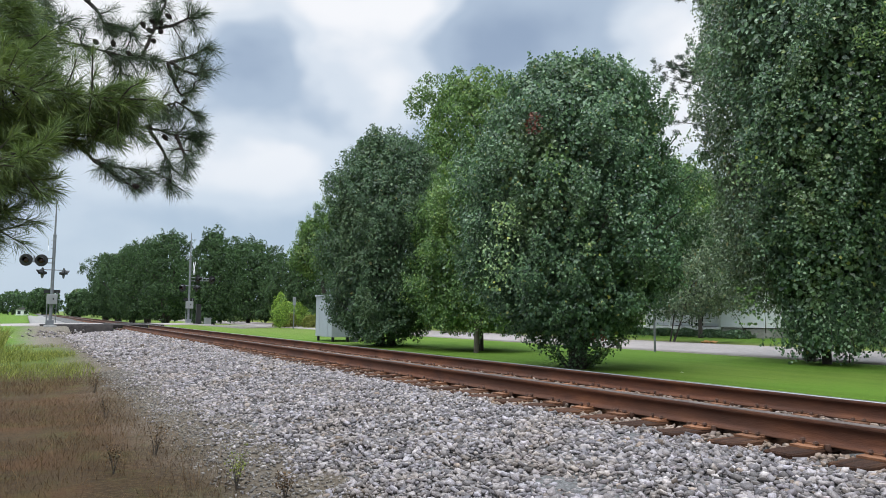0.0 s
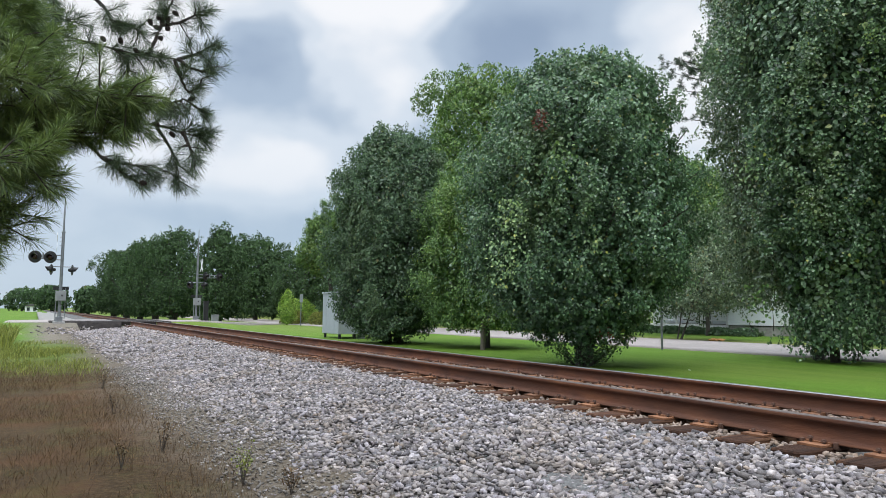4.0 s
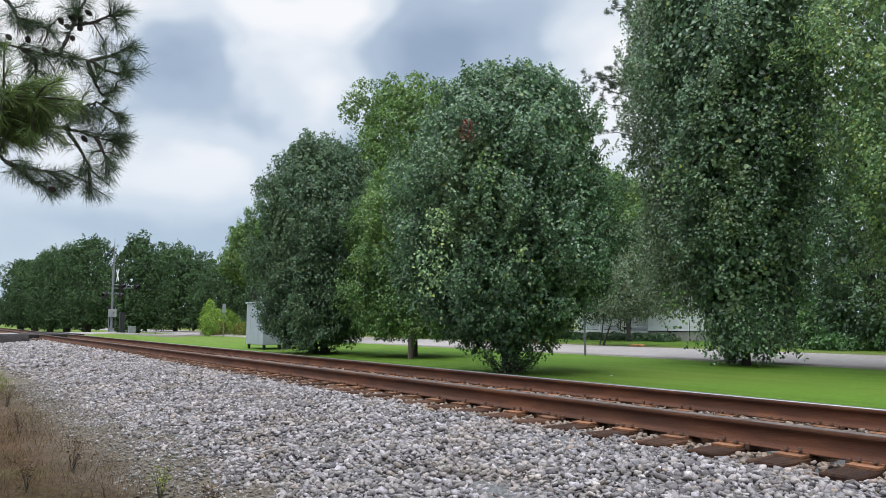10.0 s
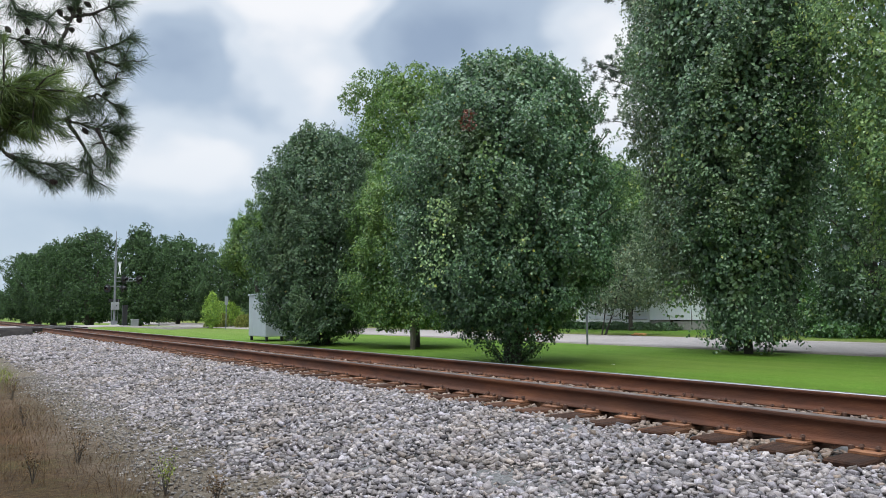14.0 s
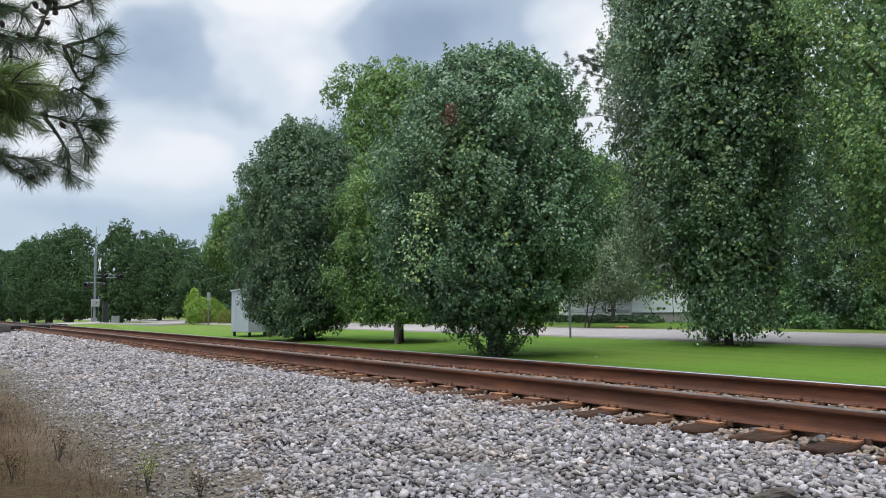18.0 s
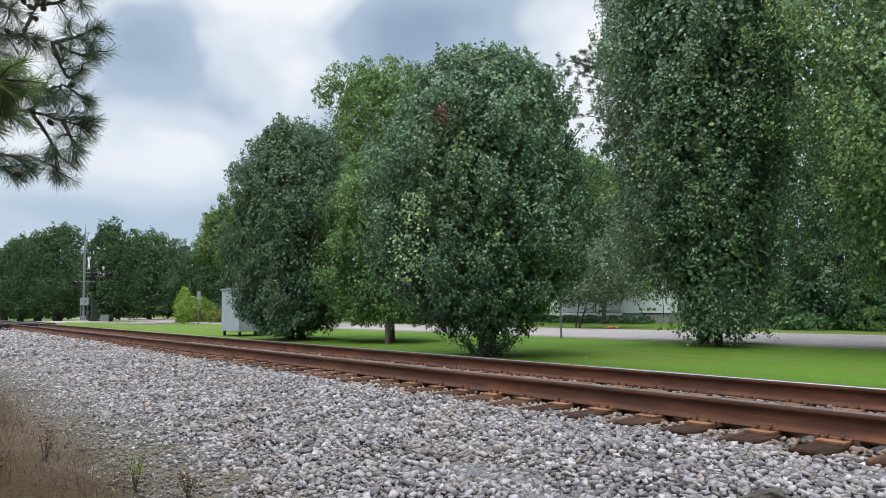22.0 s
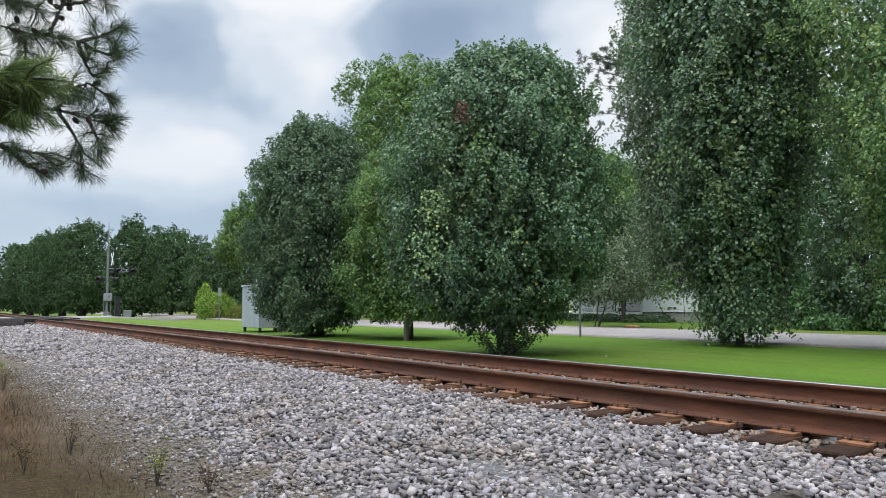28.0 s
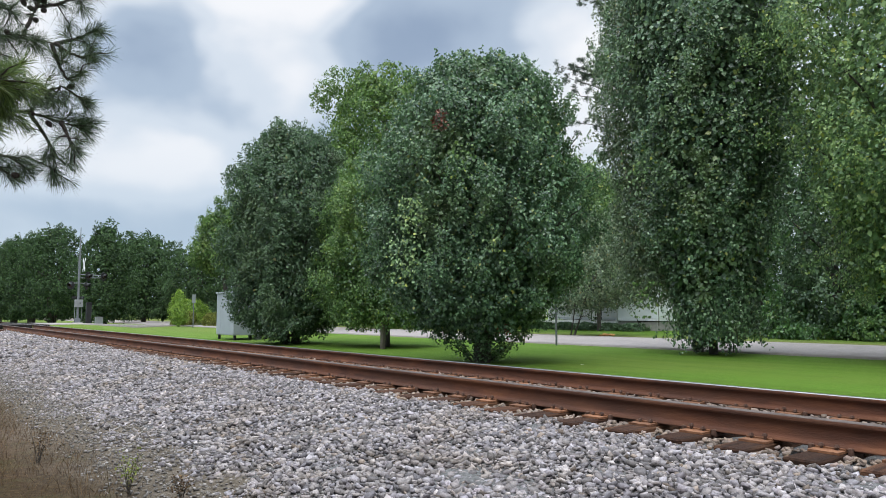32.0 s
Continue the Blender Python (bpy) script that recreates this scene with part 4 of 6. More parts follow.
def build_row_trees():
    pear = tree("pear_tree", (11.0, 12.75), 5.95, 7.45, PEAR, "rounded dark green pear tree beside the track", 21, bottom=0.4, belly=0.5, shoots=3000, per=50, shoot=0.5, sleeve=0.145, leaf=0.065, trunk=0.2, stems=5, limbs=26, foot=0.14, taper=0.95, group="pear trees along the track", rough=0.07, bough=0.115, crease=0.8, suckers=16, fill=0.7, open_low=0.45, bare=24, slim=0.85, deep=0.76)
    sprays(pear, (((-2.2, -1.35, 5.17), 70, 0.09, 0.07, DEAD_LEAF, "spray of reddish dead leaves"), ((-0.35, -1.2, 0.75), 16, 0.08, 0.07, DEAD_LEAF, "spray of reddish dead leaves"), ((-2.75, -0.85, 2.2), 220, 0.22, 0.07, VINE, "spray of yellow-green leaves"), ((-2.62, -0.85, 3.1), 160, 0.2, 0.07, VINE, "spray of yellow-green leaves"), ((-1.9, -1.6, 4.2), 130, 0.2, 0.07, LIGHT_PEAR, "spray of lighter green leaves"), ((-1.3, -1.9, 2.7), 60, 0.12, 0.07, VINE, "spray of yellow-green leaves"), ((0.0, -1.55, 6.5), 330, 0.17, 0.07, PEAR, "upright leafy leader at the top"), ((1.0, -0.9, 6.35), 150, 0.14, 0.07, PEAR, "upright leafy leader at the top")), 70)
    tree("pear_tree", (11.9, 24.6), 5.9, 8.5, PEAR_DARK, "dark green pear tree beside the signal cabinet", 22, bottom=0.15, belly=0.5, shoots=2300, per=42, shoot=0.58, sleeve=0.18, leaf=0.078, trunk=0.2, stems=4, limbs=24, foot=0.45, taper=1.0, group="pear trees along the track", rough=0.09, bough=0.12, crease=0.8, suckers=14, fill=0.7, open_low=0.3, bare=16, deep=0.76)
    tree("pear_tree", (18.5, 11.9), 4.3, 14.2, GREY_PEAR, "tall thin-leaved tree with grey-green leaves beside the road", 26, bottom=1.2, belly=0.6, shoots=2000, per=40, shoot=0.6, sleeve=0.2, leaf=0.078, trunk=0.11, limbs=30, foot=0.5, taper=0.8, rough=0.14, bough=0.13, crease=0.7, fill=0.6, shift=(-0.1, 0.75), open_low=0.25, bare=30, deep=0.72)
    gum = tree("sweetgum_tree", (17.95, 10.90), 5.9, 13.8, GUM, "tall broad-leaved tree with foliage down to the grass", 23, bottom=-0.3, belly=0.62, shoots=1500, per=62, shoot=0.75, sleeve=0.24, leaf=0.088, trunk=0.09, limbs=24, foot=0.3, flare=0.75, rough=0.16, bough=0.12, crease=0.95, fill=1.1, open_low=0.72, bare=10, slim=0.85, deep=0.62)
    sprays(gum, (((-2.4, 0.6, 4.9), 120, 0.3, 0.09, VINE, "spray of yellow-green leaves"), ((-1.2, -1.9, 6.1), 160, 0.35, 0.09, LIGHT_PEAR, "spray of lighter green leaves"), ((-1.0, -2.2, 7.6), 140, 0.35, 0.09, LIGHT_PEAR, "spray of lighter green leaves"), ((-1.9, 0.9, 1.5), 90, 0.22, 0.09, LIGHT_PEAR, "spray of lighter green leaves")), 71)
    low_boughs(gum, GUM, 36, -2.6, 72, 0.085)
    tree("sweetgum_tree", (18.6, 5.5), 8.8, 13.8, VINE, "tall light green tree hung with vines beside the road", 24, bottom=0.9, belly=0.55, shoots=1500, per=60, shoot=0.75, sleeve=0.26, leaf=0.078, trunk=0.15, limbs=20, foot=0.3, rough=0.14, flare=0.5, bough=0.14, crease=0.85, fill=1.6, deep=0.7)
    tree("pear_tree", (13.3, 20.45), 5.0, 6.9, LIGHT_PEAR, "lighter green tree between two pear trees", 25, bottom=0.5, belly=0.5, shoots=1500, per=38, shoot=0.55, sleeve=0.2, leaf=0.08, trunk=0.07, limbs=12, foot=0.7, bough=0.14, fill=0.8, rough=0.1)


build_row_trees()


def build_far_trees():
    tree("oak_tree", (26.4, 40.6), 9.4, 18.3, OAK, "tall yellow-green oak with gaps in its crown", 31, bottom=2.0, belly=0.68, shoots=1500, per=36, shoot=0.8, sleeve=0.42, leaf=0.17, trunk=0.3, limbs=30, rough=0.2, foot=0.3, taper=0.75, bough=0.17, crease=0.85, rise=0.5, fill=0.6)
    tree("oak_tree", (22.9, 60.5), 6.6, 10.2, OAK, "green broad-leaved tree behind the road", 32, bottom=4.2, belly=0.5, shoots=700, per=30, shoot=0.7, sleeve=0.4, leaf=0.17, trunk=0.25, limbs=14, bough=0.18, rise=0.5, crease=0.75)
    tree("oak_tree", (25.9, 58.1), 9.4, 13.0, OAK, "pale green tree behind the road", 33, bottom=3.2, belly=0.6, shoots=900, per=34, shoot=0.8, sleeve=0.42, leaf=0.17, trunk=0.25, limbs=14, rough=0.2, bough=0.17, rise=0.5, crease=0.8)
    tree("pear_tree", (14.2, 64.5), 5.2, 8.8, FAR_LEAF, "dark pear tree with a pointed top beyond the crossing", 34, bottom=0.2, belly=0.42, shoots=700, per=32, shoot=0.7, sleeve=0.3, leaf=0.15, trunk=0.16, limbs=10, group="pear trees beyond the crossing", taper=1.5, rough=0.28, foot=0.75, bough=0.22)
    tree("oak_tree", (22.2, 82.4), 9.6, 9.8, FAR_LEAF, "wide low oak beyond the crossing", 35, bottom=0.2, belly=0.5, shoots=800, per=32, shoot=0.8, sleeve=0.45, leaf=0.2, trunk=0.2, limbs=8, rise=0.4, crease=0.8, foot=0.7, rough=0.22, bough=0.2)
    tree("oak_tree", (25.2, 73.5), 9.0, 7.6, FAR_LEAF, "dark broad tree behind the grassy bank", 36, bottom=0.6, belly=0.5, shoots=600, per=28, shoot=0.8, sleeve=0.4, leaf=0.18, trunk=0.2, limbs=8, rise=0.4, crease=0.8, foot=0.8, rough=0.22, bough=0.2)
    for i, (x, y, w, h) in enumerate(((12.0, 75, 5.8, 9.7), (11.2, 82, 6.0, 9.2), (10.5, 89, 6.2, 9.4), (9.8, 96, 6.2, 9.0), (9.0, 104, 6.4, 9.3))):
        tree("pear_tree", (x, y), w, h, FAR_LEAF, "dark green pear tree in the row beyond the crossing", 40 + i, bottom=0.35, belly=0.46, shoots=600, per=28, shoot=0.9, sleeve=0.3, leaf=0.17, trunk=0.24, limbs=8, stems=2, group="pear trees beyond the crossing", taper=1.1, foot=0.6, rough=0.28, bough=0.24, crease=0.8, fill=0.35)
    tree("shrub", (18.0, 57.2), 1.5, 3.1, BRIGHT_BUSH, "bright yellow-green pointed shrub on the bank", 50, bottom=0.1, belly=0.3, taper=1.6, rough=0.3, shoots=150, per=40, shoot=0.5, sleeve=0.22, leaf=0.095, trunk=0.06, limbs=6, category="shrub")
    tree("shrub", (20.5, 62.0), 3.6, 2.4, BRIGHT_BUSH, "bright green shrub on the bank", 51, bottom=0.1, belly=0.4, shoots=150, per=36, shoot=0.5, sleeve=0.28, leaf=0.11, trunk=0.06, limbs=6, category="shrub")
    for i, (x, y, w, h) in enumerate(((19.4, 60.5, 2.6, 1.5), (22.0, 64.0, 3.0, 1.8), (20.6, 56.5, 2.2, 1.2), (23.5, 60.0, 3.2, 1.6))):
        tree("shrub", (x, y), w, h, BRIGHT_BUSH if i % 2 else WEED, "low bright green shrub on the bank", 52 + i, bottom=0.0, belly=0.4, shoots=110, per=28, shoot=0.35, sleeve=0.18, leaf=0.09, trunk=0.03, limbs=3, category="shrub", foot=0.9)
    for i, (x, y, w, h) in enumerate(((3.6, 200, 9, 6.6), (-3.5, 250, 12, 7.4), (9.5, 165, 6, 6.0), (16, 170, 9, 7.0), (-14, 240, 14, 7.0), (2.5, 330, 20, 8.5), (-30, 300, 22, 9), (24, 150, 12, 8.5))):
        tree("far_tree", (x, y), w, h, FAR_LEAF, "hazy green tree far down the line", 60 + i, bottom=0.3, belly=0.5, shoots=130, per=24, shoot=1.2, sleeve=0.7, leaf=0.5, trunk=0.3, limbs=4, category="tree", group="far trees down the line", foot=0.6)


build_far_trees()


def build_woods():
    """Wood edge behind the road: tall trees with undergrowth at their feet."""
    spots = ((31.8, 13.6, 6, 10), (31.6, 9.8, 6, 9.5), (31.4, 6.2, 6, 9.5), (33, 8, 8, 13), (32, 1, 8, 12), (36, 15, 8, 14), (34, -6, 9, 13), (41, 22, 8, 12), (33, -14, 9, 13), (38, 44, 9, 11), (33, 50, 8, 9), (44, 36, 9, 12), (48, 28, 9, 12))
    for i, (x, y, w, h) in enumerate(spots):
        near = i < 3
        tree("forest_tree", (x, y), w, h, (PEAR_DARK, WOOD_LEAF, WOOD_LEAF)[i % 3], "leafy tree at the wood edge behind the road", 80 + i, bottom=0.0, belly=0.5, shoots=(560 if near else 170), per=24, shoot=0.8, sleeve=(0.3 if near else 0.5), leaf=(0.145 if near else 0.29), trunk=0.2, limbs=10, group="trees at the wood edge", foot=0.6, category="tree", crease=0.75, rough=0.2, rise=0.5)
    shrubs = ((30.9, 12.0, 3.4, 2.2), (30.7, 8.6, 3.6, 2.6), (31.0, 5.0, 3.6, 2.4), (30.8, 1.6, 3.4, 2.2), (31.0, 15.4, 3.2, 1.8), (29.8, 40.5, 5.0, 2.1), (29.8, 45.5, 5.0, 2.4), (31, 36, 4.4, 1.6))
    for i, (x, y, w, h) in enumerate(shrubs):
        tree("undergrowth", (x, y), w, h, (WOOD_LEAF, BRIGHT_BUSH)[i > 4], "dense green undergrowth beyond the road", 100 + i, bottom=0.05, belly=0.4, shoots=240, per=22, shoot=0.45, sleeve=0.22, leaf=0.135, trunk=0.05, limbs=5, category="shrub", group="undergrowth beyond the road", foot=0.8, crease=0.7)
    low = ((29.6, 14.2, 2.6, 0.7), (30.0, 11.4, 2.8, 1.1), (29.5, 8.8, 2.4, 0.6), (29.8, 6.2, 2.8, 1.0), (29.6, 3.6, 2.6, 0.7), (29.9, 1.0, 2.8, 1.1), (29.6, -1.8, 2.6, 0.8))
    for i, (x, y, w, h) in enumerate(low):
        tree("undergrowth", (x, y), w, h, (WOOD_LEAF, LIGHT_PEAR)[i % 2], "low leafy undergrowth along the road verge", 160 + i, bottom=0.0, belly=0.4, shoots=120, per=22, shoot=0.35, sleeve=0.18, leaf=0.11, trunk=0.03, limbs=4, category="shrub", group="undergrowth beyond the road", foot=0.85, crease=0.7)
    tree("crepe_myrtle", (25.95, 23.3), 5.0, 6.2, GREY_PEAR, "thin grey-green tree with drooping boughs before the white house", 120, bottom=1.0, belly=0.6, shoots=640, per=34, shoot=0.6, sleeve=0.22, leaf=0.095, trunk=0.05, stems=3, limbs=18, fill=0.4, foot=0.6, open_low=0.5, crease=0.8, rough=0.2, shift=(0.65, -0.9))
    tree("oak_tree", (29.6, 30.2), 7.6, 10.4, LIGHT_PEAR, "green tree beside the white house", 121, shift=(1.3, -2.2), bottom=3.2, belly=0.55, shoots=700, per=28, shoot=0.7, sleeve=0.3, leaf=0.13, trunk=0.12, limbs=12, foot=0.4)
    tree("oak_tree", (32.6, 27.3), 5.8, 9.6, VINE, "light yellow-green tree beside the white house", 122, bottom=2.8, belly=0.55, shoots=400, per=26, shoot=0.7, sleeve=0.3, leaf=0.14, trunk=0.1, limbs=8, foot=0.4)
    for i in range(6):
        tree("hedge_bush", (33.4, 25.4 + 1.75 * i), 1.9, 0.5, PEAR_DARK, "low clipped hedge bush before the porch", 140 + i, bottom=0.02, belly=0.4, shoots=70, per=28, shoot=0.15, sleeve=0.12, leaf=0.09, trunk=0.03, limbs=3, category="bush", group="hedge before the porch", foot=0.9)


def far_woods():
    """One distant mass of leaves behind the row beyond the crossing."""
    g = np.random.default_rng(77)
    pos, way, axis = [], [], []
    spots = [(13 + k * 1.7 + g.uniform(-1, 1), 128 - k * 2.0 + g.uniform(-4, 4), g.uniform(6, 9), g.uniform(6.0, 8.5), 40) for k in range(26)]
    spots += [(44 + g.uniform(-2, 5), -24 + k * 4.2, g.uniform(9, 12), g.uniform(11, 15), 60) for k in range(20)]
    for x, y, w, h, n in spots:
        p, a, f, _ = crown_shoots(g, w, 0.1, h, 0.5, n, 24, 1.0, 0.6, 0.15, 1.0, 0.8, 0.0, 0.18, 0.6, 0.6, 0.0)
        pos.append(p + (x, y, float(ground_z(x, y))))
        way.append(f)
        axis.append(a)
    pos, way, axis = np.concatenate(pos), np.concatenate(way), np.concatenate(axis)
    ob = hang("far_woods", leaves_mesh("far_woods", pos, way, g.uniform(0.38, 0.68, len(pos)), FAR_LEAF, g, axis=axis))
    tagged(ob, "distant green woods behind the pear row", "woods", kind="stuff")


build_woods()
far_woods()


# ---- pines ----


def needle_tufts(name, centres, ways, length, width, count, mat, g):
    """Tufts of long thin needles that fan out from a twig's end."""
    n = len(centres) * count
    c = np.repeat(centres, count, 0)
    w = np.repeat(ways, count, 0)
    w = w / (np.linalg.norm(w, axis=1)[:, None] + 1e-9)
    d = w * g.uniform(0.35, 1.1, (n, 1)) + g.normal(0, 0.5, (n, 3))
    d /= np.linalg.norm(d, axis=1)[:, None] + 1e-9
    c = c - w * (g.uniform(0, 0.75, (n, 1)) * length)
    ln = length * g.uniform(0.7, 1.1, (n, 1))
    side = np.cross(d, g.normal(size=(n, 3)))
    side /= np.linalg.norm(side, axis=1)[:, None] + 1e-9
    tip = c + d * ln + np.array([0, 0, -0.12]) * ln
    mid = c + d * ln * 0.5
    v = np.stack([c, mid + side * width * 0.55, tip, mid - side * width * 0.55], 1)
    i = np.arange(n)[:, None] * 4
    f = np.stack([i + [0, 1, 3], i + [1, 2, 3]], 1)
    return mesh_from(name, v.reshape(-1, 3), f.reshape(-1, 3), 3, mat)


def cone_mesh():
    """A closed pine cone: an egg of overlapping scales."""
    bm = bmesh.new()
    for k in range(9):
        h = k / 8
        r = 0.024 * math.sin(math.pi * min(0.98, 0.12 + 0.84 * h)) ** 0.8 + 0.004
        for j in range(8):
            a = 2 * math.pi * (j + 0.5 * (k % 2)) / 8
            m = Matrix.Translation((r * math.cos(a), r * math.sin(a), -0.04 + 0.085 * h)) @ Euler((0, 0.75, a)).to_matrix().to_4x4() @ Matrix.Diagonal((0.014, 0.012, 0.006, 1))
            bmesh.ops.create_icosphere(bm, subdivisions=1, radius=1, matrix=m)
    return bm


def build_near_pine():
    g = np.random.default_rng(17)
    pine = thing("pine_tree", (-4.6, 5.6, 0.0), "loblolly pine with long needles and dark cones overhead", "tree")
    base = np.array([-4.6, 5.6, 0.0])
    trunk = [((0, 0, -0.1), (0.05, 0.02, 2.0), (0.0, 0.1, 4.5), (0.1, 0.0, 8.0)), (0.2, 0.17, 0.15, 0.08)]
    hang("trunk", tubes_mesh("trunk", [(trunk[0], trunk[1], 12)], PINE_BARK), pine)
    shoots = ([], [])
    heads = ([], [])

    def bough(pts, leafy, thick=0.014):
        """One bough along a line; leafy ones carry dense tufts in the lit colour, the rest a few brushes in the backlit
        one.
        """
        pts = np.array(pts) - base
        own = np.linalg.norm(np.diff(pts, axis=0), axis=1).sum()
        if pts[0, 0] < 4.2:
            pts = np.concatenate([[(0, 0, pts[0, 2] * 0.75 + 1.0)], [pts[0] * (0.6, 0.8, 1.02)], pts])
            thick *= 1.5
        s = np.linspace(0, 1, 40)
        at = np.concatenate([[0], np.cumsum(np.linalg.norm(np.diff(pts, axis=0), axis=1))])
        line = np.stack([np.interp(s, at / at[-1], pts[:, k]) for k in range(3)], -1)
        line[1:-1] += g.normal(0, 0.0022, (38, 3))
        seen = at[-1] * (1 - s) <= own + 0.01
        extra = []
        n = int((48 if leafy else 14) * own / 0.55) + 3
        for k in range(n):
            u = g.uniform(0.08, 1) if leafy else g.uniform(0.3, 1)
            p = line[seen][int(u * (seen.sum() - 1))]
            along = line[-1] - line[-6]
            d = along / np.linalg.norm(along) * 0.8 + g.normal(0, 0.75, 3) * (1, 1, 0.9)
            d /= np.linalg.norm(d)
            ln = g.uniform(0.05, 0.26) if leafy else g.uniform(0.03, 0.13)
            end = p + d * ln
            extra.append((np.array([p, (p + end) / 2 + g.normal(0, 0.008, 3), end]), (0.006, 0.004, 0.003), 5))
            heads[leafy].append(end)
            shoots[leafy].append(d + (0.1, 0, 0.15))
        heads[leafy].append(line[-1])
        shoots[leafy].append(line[-1] - line[-4])
        ob = hang("bough", tubes_mesh("bough", [(line, np.linspace(thick, 0.004, 40), 7)] + (extra if leafy else []), PINE_BARK), pine)
        if not leafy:
            for tw in extra:
                hang("twig", tubes_mesh("twig", [tw], PINE_BARK), ob)

    # boughs against the sky, with their shade painted into the needle colour
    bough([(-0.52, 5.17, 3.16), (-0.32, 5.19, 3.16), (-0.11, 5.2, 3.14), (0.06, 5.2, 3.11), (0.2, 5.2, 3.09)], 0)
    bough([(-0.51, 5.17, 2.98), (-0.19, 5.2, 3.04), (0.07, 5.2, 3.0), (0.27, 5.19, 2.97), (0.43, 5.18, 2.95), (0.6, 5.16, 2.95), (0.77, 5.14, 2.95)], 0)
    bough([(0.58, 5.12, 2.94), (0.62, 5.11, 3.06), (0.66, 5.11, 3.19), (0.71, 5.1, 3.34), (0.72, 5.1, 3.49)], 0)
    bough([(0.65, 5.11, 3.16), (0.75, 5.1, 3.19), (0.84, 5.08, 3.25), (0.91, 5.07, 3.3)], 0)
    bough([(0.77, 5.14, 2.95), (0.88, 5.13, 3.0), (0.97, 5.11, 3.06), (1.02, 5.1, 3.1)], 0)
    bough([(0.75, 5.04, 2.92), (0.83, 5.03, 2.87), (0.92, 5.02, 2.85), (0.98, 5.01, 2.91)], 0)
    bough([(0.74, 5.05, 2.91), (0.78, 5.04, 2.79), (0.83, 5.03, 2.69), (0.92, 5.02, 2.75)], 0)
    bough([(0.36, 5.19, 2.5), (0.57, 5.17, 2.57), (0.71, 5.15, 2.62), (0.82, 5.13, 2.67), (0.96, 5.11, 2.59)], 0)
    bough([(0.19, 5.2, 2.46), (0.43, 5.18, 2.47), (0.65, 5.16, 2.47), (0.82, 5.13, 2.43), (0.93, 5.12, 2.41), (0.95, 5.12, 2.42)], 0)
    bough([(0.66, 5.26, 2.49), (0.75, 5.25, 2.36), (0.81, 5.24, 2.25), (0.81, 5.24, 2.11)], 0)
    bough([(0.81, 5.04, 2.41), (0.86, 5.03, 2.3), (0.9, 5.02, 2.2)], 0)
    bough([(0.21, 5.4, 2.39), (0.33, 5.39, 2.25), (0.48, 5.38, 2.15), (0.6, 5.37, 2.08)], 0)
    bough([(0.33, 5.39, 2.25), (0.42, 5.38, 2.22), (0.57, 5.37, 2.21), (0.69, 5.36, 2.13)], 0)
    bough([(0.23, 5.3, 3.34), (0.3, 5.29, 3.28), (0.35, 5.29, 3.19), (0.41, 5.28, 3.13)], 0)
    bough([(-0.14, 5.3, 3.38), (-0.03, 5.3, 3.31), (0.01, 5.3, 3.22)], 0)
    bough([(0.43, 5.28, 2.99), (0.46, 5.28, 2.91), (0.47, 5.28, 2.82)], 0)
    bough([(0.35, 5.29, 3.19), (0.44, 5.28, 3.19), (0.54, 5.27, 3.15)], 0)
    # lower, nearer boughs, their needles in the lit yellow-green
    bough([(-0.49, 4.47, 2.68), (-0.29, 4.49, 2.67), (-0.13, 4.5, 2.64), (-0.04, 4.5, 2.54), (0.06, 4.5, 2.44)], 1)
    bough([(-0.45, 4.18, 2.4), (-0.24, 4.19, 2.38), (-0.03, 4.2, 2.36), (0.18, 4.2, 2.36), (0.37, 4.18, 2.37), (0.51, 4.17, 2.38)], 1)
    bough([(-0.46, 4.38, 2.26), (-0.19, 4.4, 2.28), (0.05, 4.4, 2.3), (0.25, 4.39, 2.33), (0.46, 4.38, 2.38)], 1)
    bough([(-0.47, 4.58, 2.13), (-0.19, 4.6, 2.15), (0.03, 4.6, 2.2), (0.23, 4.59, 2.25), (0.38, 4.58, 2.26)], 1)
    bough([(-0.4, 3.98, 1.9), (-0.2, 4.0, 1.92), (-0.07, 4.0, 1.94), (0.04, 4.0, 1.97)], 1)
    bough([(-0.42, 4.28, 1.82), (-0.25, 4.29, 1.86), (-0.1, 4.3, 1.89), (0.03, 4.3, 1.92)], 1)
    bough([(-0.42, 4.28, 1.69), (-0.3, 4.29, 1.68), (-0.2, 4.3, 1.68), (-0.12, 4.3, 1.68)], 1)
    bough([(-0.41, 4.28, 1.56), (-0.32, 4.29, 1.57), (-0.24, 4.3, 1.58), (-0.18, 4.3, 1.56)], 1)
    bough([(-0.51, 4.57, 2.87), (-0.33, 4.59, 2.88), (-0.17, 4.6, 2.88), (-0.07, 4.6, 2.86)], 1)
    bough([(-0.53, 4.87, 2.75), (-0.29, 4.89, 2.86), (-0.11, 4.9, 2.84), (0.01, 4.9, 2.76)], 1)
    bough([(-0.46, 4.48, 2.18), (-0.24, 4.49, 2.2), (-0.03, 4.5, 2.26), (0.14, 4.5, 2.3)], 1)
    bough([(-0.5, 4.48, 1.56), (-0.42, 4.49, 1.55), (-0.36, 4.5, 1.53), (-0.31, 4.5, 1.5)], 1)
    # one kind of needle in two colours, backlit and lit
    for k, (mat, many, name, say) in enumerate(((BACKLIT_NEEDLE, 78, "needles", "brushes of long pine needles, coloured dark as backlit"), (NEEDLE, 92, "young_needles", "dense tufts of pine needles, coloured yellow-green as lit"))):
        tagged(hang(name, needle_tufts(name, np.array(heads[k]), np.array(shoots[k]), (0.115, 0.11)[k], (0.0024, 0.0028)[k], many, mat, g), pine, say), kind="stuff")
